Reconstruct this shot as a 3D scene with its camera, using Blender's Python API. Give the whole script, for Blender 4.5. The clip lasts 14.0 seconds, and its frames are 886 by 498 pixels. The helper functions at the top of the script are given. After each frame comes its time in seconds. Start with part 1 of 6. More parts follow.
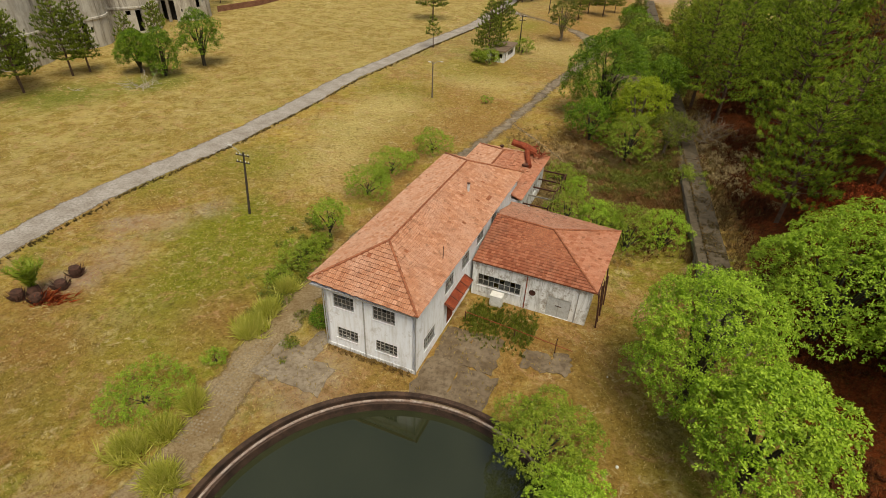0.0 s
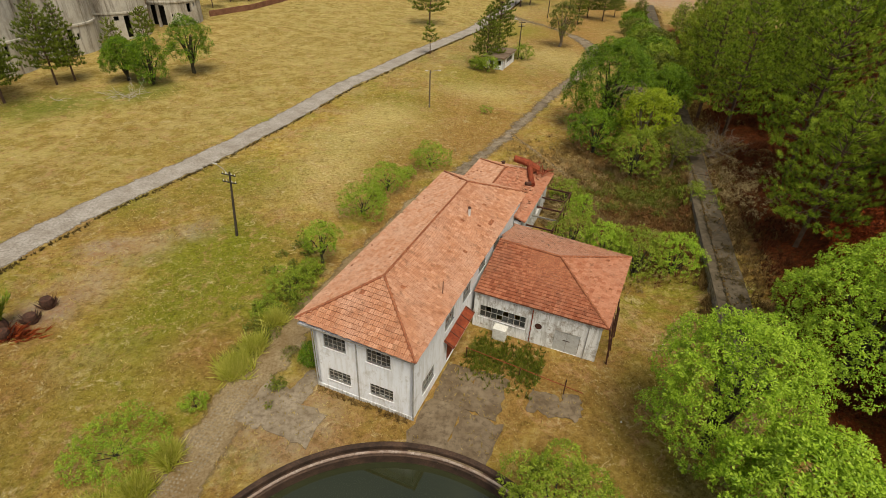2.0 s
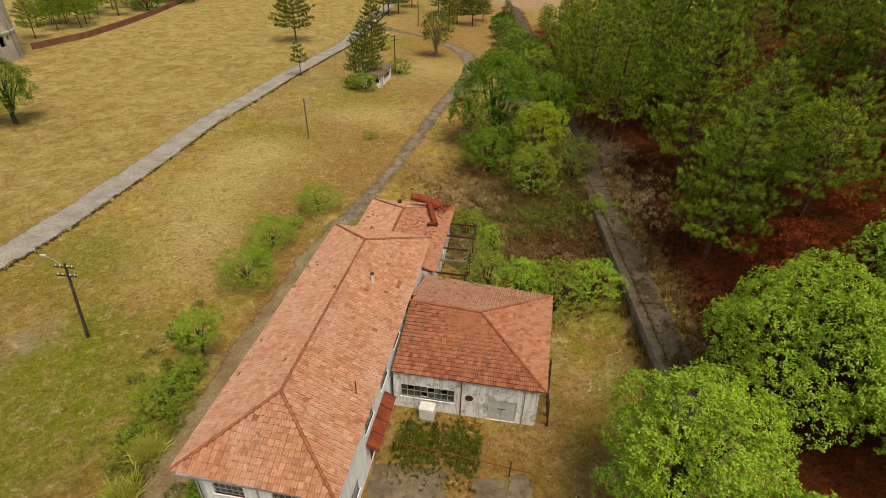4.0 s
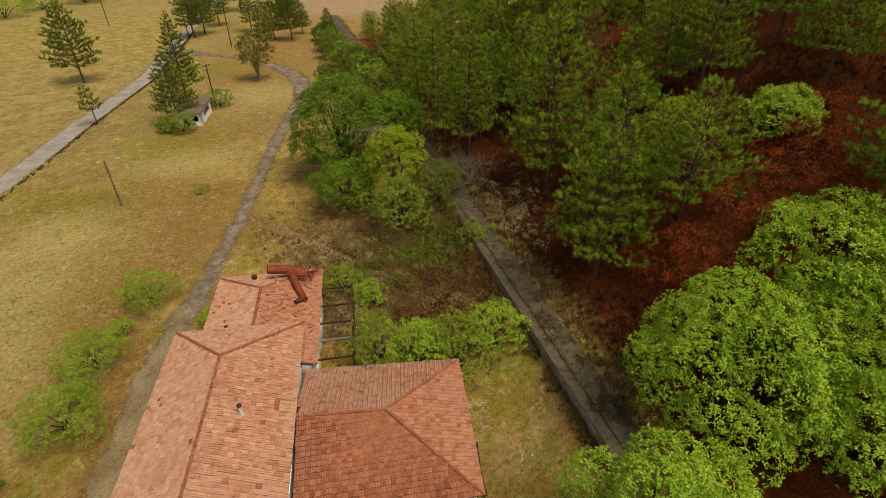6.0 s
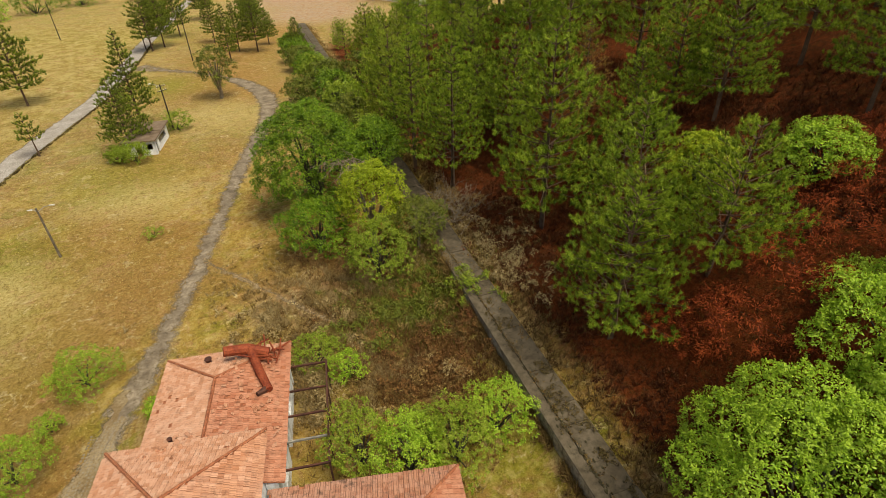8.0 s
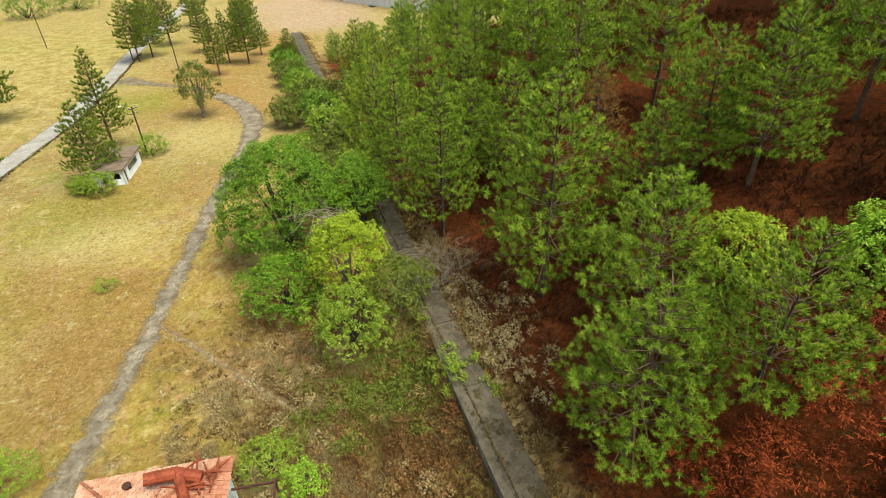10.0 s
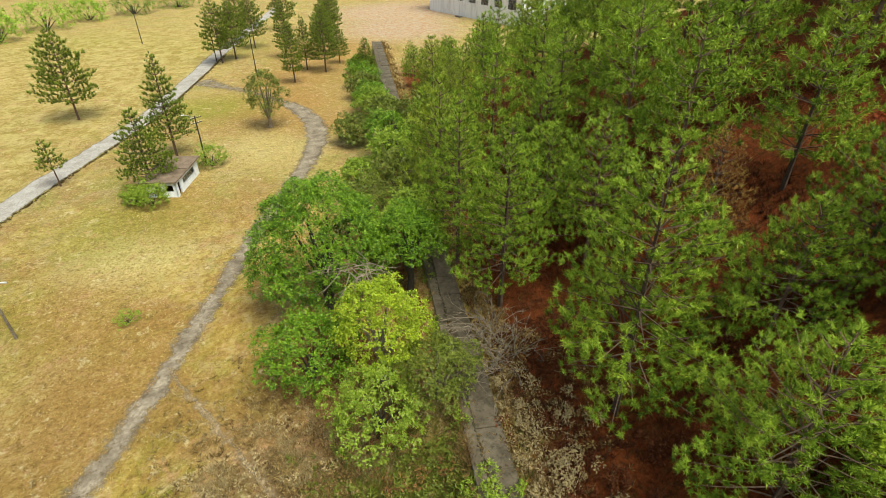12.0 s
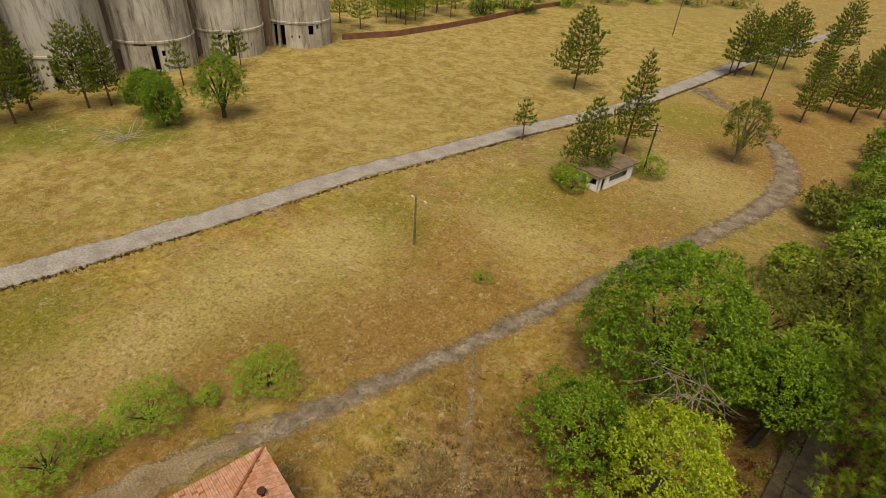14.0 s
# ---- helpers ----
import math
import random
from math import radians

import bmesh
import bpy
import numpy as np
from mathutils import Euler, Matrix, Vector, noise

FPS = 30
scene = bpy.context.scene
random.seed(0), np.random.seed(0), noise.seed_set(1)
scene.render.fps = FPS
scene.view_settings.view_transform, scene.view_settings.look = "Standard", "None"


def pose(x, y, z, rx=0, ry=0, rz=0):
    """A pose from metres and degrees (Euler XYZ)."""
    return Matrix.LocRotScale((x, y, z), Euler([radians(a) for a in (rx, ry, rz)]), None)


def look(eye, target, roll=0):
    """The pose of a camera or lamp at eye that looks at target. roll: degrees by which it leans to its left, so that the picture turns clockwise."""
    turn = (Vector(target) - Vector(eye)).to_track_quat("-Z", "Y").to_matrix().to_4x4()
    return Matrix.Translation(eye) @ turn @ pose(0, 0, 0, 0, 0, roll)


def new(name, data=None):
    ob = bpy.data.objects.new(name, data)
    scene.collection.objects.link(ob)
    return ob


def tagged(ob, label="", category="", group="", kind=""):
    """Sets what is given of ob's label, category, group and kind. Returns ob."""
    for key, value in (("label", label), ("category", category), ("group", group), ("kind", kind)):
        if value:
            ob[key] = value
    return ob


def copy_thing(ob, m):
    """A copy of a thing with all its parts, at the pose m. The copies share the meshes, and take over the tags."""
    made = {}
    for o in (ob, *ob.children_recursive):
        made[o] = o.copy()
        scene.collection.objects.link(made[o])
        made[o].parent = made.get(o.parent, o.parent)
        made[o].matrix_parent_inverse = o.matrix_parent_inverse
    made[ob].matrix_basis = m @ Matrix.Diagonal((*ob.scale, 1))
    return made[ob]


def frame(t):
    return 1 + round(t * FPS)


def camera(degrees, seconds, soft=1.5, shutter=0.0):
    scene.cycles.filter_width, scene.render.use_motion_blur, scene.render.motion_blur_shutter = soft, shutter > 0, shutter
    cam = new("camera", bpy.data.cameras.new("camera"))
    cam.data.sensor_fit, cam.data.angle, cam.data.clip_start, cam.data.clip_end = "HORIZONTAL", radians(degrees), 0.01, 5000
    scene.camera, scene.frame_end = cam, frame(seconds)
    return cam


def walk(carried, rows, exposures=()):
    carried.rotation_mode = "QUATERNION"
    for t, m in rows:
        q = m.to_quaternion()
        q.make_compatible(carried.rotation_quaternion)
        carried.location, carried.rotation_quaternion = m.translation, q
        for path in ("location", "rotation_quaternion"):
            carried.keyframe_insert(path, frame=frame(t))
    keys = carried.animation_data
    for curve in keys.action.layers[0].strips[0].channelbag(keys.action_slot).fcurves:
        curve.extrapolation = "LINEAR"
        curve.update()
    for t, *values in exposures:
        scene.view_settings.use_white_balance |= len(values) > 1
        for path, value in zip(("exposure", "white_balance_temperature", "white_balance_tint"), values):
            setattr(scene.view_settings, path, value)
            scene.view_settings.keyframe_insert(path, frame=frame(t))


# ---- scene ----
cam = camera(80.6, 14.0, soft=0.6)
PATH = [
    (0, (0.743, 0.917, 31.067), (0.71, 2.577, 29.953), 2.4),
    (0.5, (0.635, 1.428, 31.063), (0.6, 3.088, 29.948), 2.5),
    (1, (0.506, 2.278, 31.071), (0.473, 3.938, 29.956), 2.5),
    (1.5, (0.395, 3.465, 31.141), (0.363, 5.127, 30.029), 2.5),
    (2, (0.351, 4.954, 31.277), (0.33, 6.618, 30.167), 2.5),
    (2.5, (0.306, 6.659, 31.415), (0.33, 8.326, 30.31), 2.4),
    (3, (0.257, 8.572, 31.661), (0.408, 10.237, 30.564), 2.1),
    (3.2, (0.218, 9.336, 31.779), (0.423, 10.998, 30.685), 2.0),
    (5.3, (1.516, 18.261, 32.979), (2.108, 19.828, 31.887), -0.2),
    (5.5, (1.731, 19.11, 33.039), (2.386, 20.653, 31.947), -0.5),
    (6, (2.281, 21.186, 33.145), (3.11, 22.645, 32.056), -1.0),
    (6.5, (2.924, 23.186, 33.265), (3.797, 24.619, 32.177), -1.2),
    (7, (3.879, 25.161, 33.455), (4.761, 26.585, 32.363), -1.4),
    (7.5, (4.976, 27.118, 33.547), (5.863, 28.54, 32.456), -1.6),
    (8, (6.336, 29.151, 33.689), (7.227, 30.569, 32.597), -1.7),
    (8.2, (6.941, 29.996, 33.709), (7.833, 31.412, 32.615), -1.8),
    (10.3, (14.245, 37.74, 35.122), (15.114, 39.176, 34.033), -1.1),
    (10.5, (14.85, 38.693, 35.215), (15.686, 40.149, 34.128), -0.9),
    (11, (16.632, 40.962, 35.251), (17.378, 42.468, 34.167), -0.7),
    (11.5, (18.224, 43.198, 35.071), (18.955, 44.717, 33.994), -0.6),
    (12, (19.311, 45.223, 35.078), (19.971, 46.779, 34.01), -0.2),
    (12.5, (20.495, 47.237, 35.225), (20.964, 48.86, 34.155), 0.6),
    (13, (21.446, 49.099, 35.372), (21.576, 50.778, 34.293), 1.8),
    (13.5, (22.564, 51.025, 35.691), (22.236, 52.661, 34.588), 3.2),
    (14, (23.129, 52.642, 36.067), (22.369, 54.102, 34.931), 4.5),
]
walk(cam, [(t, look(eye, target, roll)) for t, eye, target, roll in PATH], exposures=[(0, 0.27, 7100, 6), (3.2, 0.30, 7150, 6), (5.3, 0.06, 7500, 8), (7.0, 0.23, 7500, 8), (8.2, 0.62, 7150, 4), (10.3, 1.14, 6200, -4), (12.6, 0.87, 6300, -1), (13.4, 0.39, 6900, 5), (14.0, 0.15, 7450, 9)])

# ---- light ----
SUN_EL, SUN_AZ = 64, 160
world = bpy.data.worlds.new("overcast_sky")
scene.world = world
world.use_nodes = True
wn = world.node_tree
sky = wn.nodes.new("ShaderNodeTexSky")
sky.sky_type, sky.sun_disc = "NISHITA", False
sky.sun_elevation, sky.sun_rotation = radians(SUN_EL), radians(SUN_AZ)
sky.air_density, sky.dust_density, sky.ozone_density = 1.0, 4.0, 1.0
wn.links.new(sky.outputs["Color"], wn.nodes["Background"].inputs["Color"])
wn.nodes["Background"].inputs["Strength"].default_value = 0.068
sun = new("sun", bpy.data.lights.new("sun", "SUN"))
sun.data.energy, sun.data.angle, sun.data.color = 2.85, radians(36), (1.0, 0.945, 0.81)
_az, _el = radians(SUN_AZ), radians(SUN_EL)
sun.matrix_world = look((0, 0, 60), (-60 * math.sin(_az) * math.cos(_el), -60 * math.cos(_az) * math.cos(_el), 60 - 60 * math.sin(_el)))


# ---- materials ----
class Graph:
    """A small wrapper round a material's node tree."""

    def __init__(self, name):
        self.mat = bpy.data.materials.new(name)
        self.mat.use_nodes = True
        self.t = self.mat.node_tree
        self.bsdf = self.t.nodes["Principled BSDF"]
        self.pos = self.t.nodes.new("ShaderNodeNewGeometry")

    def node(self, kind, **values):
        n = self.t.nodes.new(kind)
        for k, v in values.items():
            n.inputs[k].default_value = v
        return n

    def link(self, a, b):
        self.t.links.new(a, b)

    def coords(self, own=False):
        if own:
            return self.t.nodes.new("ShaderNodeTexCoord").outputs["Object"]
        return self.pos.outputs["Position"]

    def noise(self, scale, detail=4.0, rough=0.6, own=False, stretch=None, distort=0.0):
        n = self.node("ShaderNodeTexNoise", Scale=scale, Detail=detail, Roughness=rough, Distortion=distort)
        src = self.coords(own)
        if stretch:
            m = self.t.nodes.new("ShaderNodeMapping")
            m.inputs["Scale"].default_value = stretch
            self.link(src, m.inputs["Vector"])
            src = m.outputs["Vector"]
        self.link(src, n.inputs["Vector"])
        return n.outputs["Fac"]

    def ramp(self, fac, stops):
        r = self.t.nodes.new("ShaderNodeValToRGB")
        el = r.color_ramp.elements
        while len(el) < len(stops):
            el.new(0.5)
        for e, (p, c) in zip(el, stops):
            e.position, e.color = p, (*c, 1) if len(c) == 3 else c
        self.link(fac, r.inputs["Fac"])
        return r.outputs["Color"]

    def band(self, fac, lo, hi):
        r = self.node("ShaderNodeMapRange")
        r.inputs["From Min"].default_value, r.inputs["From Max"].default_value = lo, hi
        self.link(fac, r.inputs["Value"])
        return r.outputs["Result"]

    def mix(self, fac, a, b, mode="MIX"):
        m = self.t.nodes.new("ShaderNodeMix")
        m.data_type, m.blend_type = "RGBA", mode
        for sock, v in ((m.inputs["Factor"], fac), (m.inputs["A"], a), (m.inputs["B"], b)):
            self.plug(sock if sock.name != "A" and sock.name != "B" else (m.inputs[6] if sock.name == "A" else m.inputs[7]), v)
        return m.outputs[2]

    def plug(self, sock, v):
        if isinstance(v, (int, float)):
            sock.default_value = v
        elif isinstance(v, tuple):
            sock.default_value = (*v, 1)
        else:
            self.link(v, sock)

    def math(self, op, a, b=0.0):
        m = self.t.nodes.new("ShaderNodeMath")
        m.operation = op
        self.plug(m.inputs[0], a)
        self.plug(m.inputs[1], b)
        return m.outputs[0]

    def axis(self):
        s = self.t.nodes.new("ShaderNodeSeparateXYZ")
        self.link(self.pos.outputs["Position"], s.inputs[0])
        return s.outputs

    def blob(self, x, y, radius, soft, wobble=None):
        d = self.t.nodes.new("ShaderNodeVectorMath")
        d.operation = "DISTANCE"
        self.link(self.pos.outputs["Position"], d.inputs[0])
        d.inputs[1].default_value = (x, y, 0)
        v = d.outputs["Value"]
        if wobble is not None:
            v = self.math("ADD", v, wobble)
        return self.band(v, radius + soft, radius - soft)

    def bump(self, height, strength, distance=0.02):
        b = self.node("ShaderNodeBump", Strength=strength, Distance=distance)
        self.link(height, b.inputs["Height"])
        self.link(b.outputs["Normal"], self.bsdf.inputs["Normal"])

    def done(self, colour, rough=0.8, metal=0.0, spec=0.3):
        self.plug(self.bsdf.inputs["Base Color"], colour)
        self.plug(self.bsdf.inputs["Roughness"], rough)
        self.bsdf.inputs["Metallic"].default_value = metal
        self.bsdf.inputs["Specular IOR Level"].default_value = spec
        return self.mat


def two_scale(name, a, b, c, coarse, fine, rough=0.8, metal=0.0, bump=0.4, spec=0.3, own=False, dist=0.02):
    """A surface of two colours in large stains, with a third in the grain."""
    g = Graph(name)
    big = g.noise(coarse, 5, 0.65, own)
    small = g.noise(fine, 6, 0.7, own)
    col = g.ramp(big, [(0.36, a), (0.62, b)])
    col = g.mix(g.band(small, 0.45, 0.75), col, c)
    g.bump(small, bump, dist)
    return g.done(col, rough, metal, spec)


def plaster(name, clean, soiled, bare, amount, scale=1.0):
    """Old limewash: rain streaks, damp stains and patches where it has come off."""
    g = Graph(name)
    streak = g.noise(1.3 * scale, 6, 0.75, stretch=(2.2, 2.2, 0.28))
    patch = g.noise(0.9 * scale, 6, 0.75)
    grain = g.noise(9, 6, 0.8)
    col = g.mix(g.math("MULTIPLY", g.band(streak, 0.46, 0.66), amount), clean, soiled)
    col = g.mix(g.math("MULTIPLY", g.band(patch, 0.62 - 0.12 * amount, 0.64), amount), col, bare)
    col = g.mix(g.math("MULTIPLY", g.band(grain, 0.55, 0.8), 0.5), col, soiled)
    g.bump(grain, 0.3, 0.02)
    return g.done(col, 0.92, 0, 0.2)


def worn_mat(name, a, b, c, coarse, fine, bump=0.5):
    """A trodden or gravelled strip whose edge breaks up into the grass."""
    g = Graph(name)
    big, small = g.noise(coarse, 5, 0.65), g.noise(fine, 6, 0.75)
    col = g.ramp(big, [(0.36, a), (0.62, b)])
    col = g.mix(g.band(small, 0.42, 0.7), col, c)
    g.bump(small, bump, 0.05)
    g.done(col, 0.95, 0, 0.1)
    at = g.t.nodes.new("ShaderNodeAttribute")
    at.attribute_name = "worn"
    ragged = g.math("ADD", g.math("MULTIPLY", g.math("SUBTRACT", g.noise(0.9, 7, 0.8), 0.5), 2.3), at.outputs["Fac"])
    mx = g.t.nodes.new("ShaderNodeMixShader")
    g.link(g.band(ragged, 0.25, 0.75), mx.inputs[0])
    g.link(g.t.nodes.new("ShaderNodeBsdfTransparent").outputs[0], mx.inputs[1])
    g.link(g.bsdf.outputs[0], mx.inputs[2])
    g.link(mx.outputs[0], g.t.nodes["Material Output"].inputs["Surface"])
    return g.mat


def leaf_mat(name, dark, mid, light, rough=0.45, trans=0.2, patch=0.5):
    g = Graph(name)
    isl = g.pos.outputs["Random Per Island"]
    col = g.ramp(isl, [(0.0, dark), (0.5, mid), (1.0, light)])
    big = g.noise(patch, 3, 0.6)
    col = g.mix(g.band(big, 0.4, 0.7), col, g.mix(0.5, col, light))
    g.done(col, rough, 0, 0.22)
    tr = g.node("ShaderNodeBsdfTranslucent")
    g.plug(tr.inputs["Color"], col)
    mx = g.node("ShaderNodeMixShader", Fac=trans)
    g.link(g.bsdf.outputs[0], mx.inputs[1])
    g.link(tr.outputs[0], mx.inputs[2])
    g.link(mx.outputs[0], g.t.nodes["Material Output"].inputs["Surface"])
    return g.mat


def needle_mat(name, dark, mid, light, sheath_shade, trans=0.15):
    """Pine tufts: each tuft its own tone; brownish shoots and paler needle tips, with the tuft's inner shade painted
    in.
    """
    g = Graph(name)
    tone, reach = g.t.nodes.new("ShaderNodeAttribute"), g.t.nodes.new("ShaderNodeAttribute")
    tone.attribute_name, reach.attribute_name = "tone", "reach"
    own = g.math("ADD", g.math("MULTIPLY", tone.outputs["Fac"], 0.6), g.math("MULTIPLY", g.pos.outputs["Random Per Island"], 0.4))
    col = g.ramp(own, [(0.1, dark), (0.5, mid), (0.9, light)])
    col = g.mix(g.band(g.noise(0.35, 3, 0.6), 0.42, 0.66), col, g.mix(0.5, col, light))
    col = g.mix(g.band(reach.outputs["Fac"], 0.45, 0.0), col, sheath_shade)
    g.done(col, 0.55, 0, 0.2)
    tr = g.node("ShaderNodeBsdfTranslucent")
    g.plug(tr.inputs["Color"], col)
    mx = g.node("ShaderNodeMixShader", Fac=trans)
    g.link(g.bsdf.outputs[0], mx.inputs[1])
    g.link(tr.outputs[0], mx.inputs[2])
    g.link(mx.outputs[0], g.t.nodes["Material Output"].inputs["Surface"])
    return g.mat


def tile_mat(name, palette, stain, moss, wear=0.45):
    """Clay roof tiles: every tile its own tone, with patches of lichen and soot."""
    g = Graph(name)
    info = g.t.nodes.new("ShaderNodeObjectInfo")
    r = g.math("FRACT", g.math("ADD", g.pos.outputs["Random Per Island"], info.outputs["Random"]))
    col = g.ramp(r, [(i / (len(palette) - 1), c) for i, c in enumerate(palette)])
    big = g.noise(0.35, 4, 0.6)
    small = g.noise(5, 5, 0.7)
    streak = g.noise(1.6, 5, 0.7)
    col = g.mix(g.math("MULTIPLY", g.band(big, 0.42, 0.7), 0.7), col, stain)
    col = g.mix(g.math("MULTIPLY", g.band(streak, 0.55, 0.68), wear + 0.2), col, moss)
    col = g.mix(g.math("MULTIPLY", g.band(small, 0.5, 0.72), wear), col, tuple(v * 0.5 for v in moss))
    g.bump(g.noise(30, 3), 0.3, 0.01)
    return g.done(col, 0.85, 0, 0.25)


def ground_mat():
    """Dry grass with green, bare and brown patches; needles and dead fern under the pines."""
    g = Graph("dry_grass_ground")
    x, y, _ = g.axis()
    wob = g.math("MULTIPLY", g.math("SUBTRACT", g.noise(0.09, 4, 0.65), 0.5), 14.0)
    wob2 = g.math("MULTIPLY", g.math("SUBTRACT", g.noise(0.35, 5, 0.75), 0.5), 7.0)
    fine = g.noise(2.6, 8, 0.85)
    mid = g.noise(0.45, 7, 0.8)
    big = g.noise(0.07, 5, 0.7)
    tuft = g.noise(7, 5, 0.8)
    mow = g.noise(0.28, 7, 0.8, distort=0.6)
    col = g.ramp(g.math("ADD", g.math("MULTIPLY", mid, 0.55), g.math("MULTIPLY", g.noise(1.3, 7, 0.8), 0.45)), [(0.38, (0.245, 0.142, 0.030)), (0.50, (0.385, 0.265, 0.058)), (0.62, (0.58, 0.445, 0.16))])
    # greener and browner patches
    green = g.mix(g.band(fine, 0.4, 0.7), (0.125, 0.145, 0.008), (0.29, 0.295, 0.026))
    col = g.mix(g.math("MULTIPLY", g.band(big, 0.49, 0.58), 0.7), col, green)
    brown = g.mix(g.band(fine, 0.35, 0.7), (0.18, 0.088, 0.020), (0.41, 0.245, 0.078))
    col = g.mix(g.math("MULTIPLY", g.band(g.noise(0.12, 5, 0.7, distort=0.4), 0.48, 0.58), 0.85), col, brown)
    pale = g.mix(g.band(fine, 0.4, 0.65), (0.30, 0.185, 0.082), (0.52, 0.405, 0.20))
    col = g.mix(g.math("MULTIPLY", g.band(g.noise(0.19, 6, 0.75, distort=0.5), 0.51, 0.60), 0.75), col, pale)
    col = g.mix(g.math("MULTIPLY", g.band(g.noise(0.33, 5, 0.7, distort=0.3), 0.55, 0.62), 0.55), col, green)
    # greyer, thinner stubble farther out along the road
    side = g.math("ADD", g.math("ADD", g.math("MULTIPLY", x, -0.93), g.math("MULTIPLY", y, 0.36)), g.math("MULTIPLY", wob, 0.25))
    stubble = g.math("MULTIPLY", g.band(g.math("ADD", y, wob), 96.0, 130.0), 0.45)
    col = g.mix(stubble, col, g.mix(g.band(fine, 0.4, 0.66), (0.20, 0.150, 0.058), (0.34, 0.280, 0.135)))
    for bx, by, br, bs, amount, tone in GREEN_SPOTS:
        col = g.mix(g.math("MULTIPLY", g.blob(bx, by, br, bs, wob2), amount), col, {"green": green, "brown": brown, "bare": g.mix(g.band(mid, 0.42, 0.6), (0.37, 0.215, 0.125), (0.37, 0.295, 0.225)), "straw": g.mix(g.band(fine, 0.42, 0.58), (0.34, 0.25, 0.075), (0.60, 0.49, 0.22))}[tone])
    # the mown field beyond the road, with swaths of cut straw
    field = g.math("MULTIPLY", g.band(side, 59.5, 63.0), g.band(y, 330.0, 250.0))
    straw = g.mix(g.band(mow, 0.44, 0.58), (0.25, 0.180, 0.040), (0.47, 0.37, 0.14))
    col = g.mix(g.math("MULTIPLY", field, 0.7), col, straw)
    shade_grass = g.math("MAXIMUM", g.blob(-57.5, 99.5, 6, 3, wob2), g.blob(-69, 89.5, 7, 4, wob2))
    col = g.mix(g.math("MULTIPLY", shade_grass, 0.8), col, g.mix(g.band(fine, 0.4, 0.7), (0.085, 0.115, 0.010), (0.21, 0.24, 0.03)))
    dead = g.math("MAXIMUM", g.blob(25, 82, 8, 4, wob2), g.blob(33, 96, 7, 4, wob2))
    col = g.mix(g.math("MULTIPLY", dead, 0.85), col, g.mix(g.band(fine, 0.38, 0.68), (0.07, 0.020, 0.006), (0.24, 0.085, 0.028)))
    # needle litter and dead fern
    wood = g.band(g.math("ADD", g.math("SUBTRACT", x, g.math("MULTIPLY", g.math("SUBTRACT", y, 34.0), 0.258)), g.math("MULTIPLY", wob2, 0.8)), 24.9, 28.2)
    wood = g.math("MULTIPLY", wood, g.band(g.math("ADD", y, wob), 196.0, 180.0))
    litter = g.mix(g.band(fine, 0.38, 0.68), (0.035, 0.008, 0.002), (0.19, 0.042, 0.010))
    litter = g.mix(g.math("MULTIPLY", g.band(mid, 0.5, 0.68), 0.7), litter, (0.24, 0.062, 0.016))
    col = g.mix(wood, col, litter)
    scrub = g.math("MULTIPLY", g.blob(22, 66, 9, 4, wob2), 0.8)
    col = g.mix(scrub, col, g.mix(g.band(fine, 0.4, 0.7), (0.05, 0.028, 0.012), (0.19, 0.11, 0.045)))
    # blades, and the small shade between them put into the colour
    open_land = g.math("SUBTRACT", 1.0, wood)
    flush = g.noise(0.42, 6, 0.75, distort=1.2)
    col = g.mix(g.math("MULTIPLY", g.math("MULTIPLY", g.band(flush, 0.54, 0.64), open_land), 0.6), col, g.mix(g.band(fine, 0.4, 0.6), (0.30, 0.15, 0.065), (0.52, 0.31, 0.165)))
    bleach = g.noise(0.62, 6, 0.8, distort=0.9)
    col = g.mix(g.math("MULTIPLY", g.math("MULTIPLY", g.band(bleach, 0.57, 0.64), open_land), 0.65), col, g.mix(g.band(fine, 0.4, 0.6), (0.42, 0.31, 0.14), (0.68, 0.57, 0.34)))
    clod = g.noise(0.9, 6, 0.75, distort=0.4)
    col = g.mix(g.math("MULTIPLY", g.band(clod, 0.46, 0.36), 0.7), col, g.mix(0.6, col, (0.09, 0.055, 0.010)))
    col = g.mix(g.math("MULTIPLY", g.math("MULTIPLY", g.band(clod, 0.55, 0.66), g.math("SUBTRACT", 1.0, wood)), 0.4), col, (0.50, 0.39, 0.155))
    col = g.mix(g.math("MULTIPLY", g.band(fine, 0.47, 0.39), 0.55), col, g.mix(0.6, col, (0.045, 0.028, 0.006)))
    col = g.mix(g.math("MULTIPLY", g.math("MULTIPLY", g.band(tuft, 0.53, 0.63), g.math("SUBTRACT", 1.0, g.math("MULTIPLY", wood, 0.7))), 0.5), col, g.mix(0.5, col, (0.58, 0.46, 0.19)))
    h = g.math("ADD", fine, g.math("MULTIPLY", tuft, 0.6))
    g.bump(h, 1.0, 0.2)
    return g.done(col, 0.95, 0, 0.1)


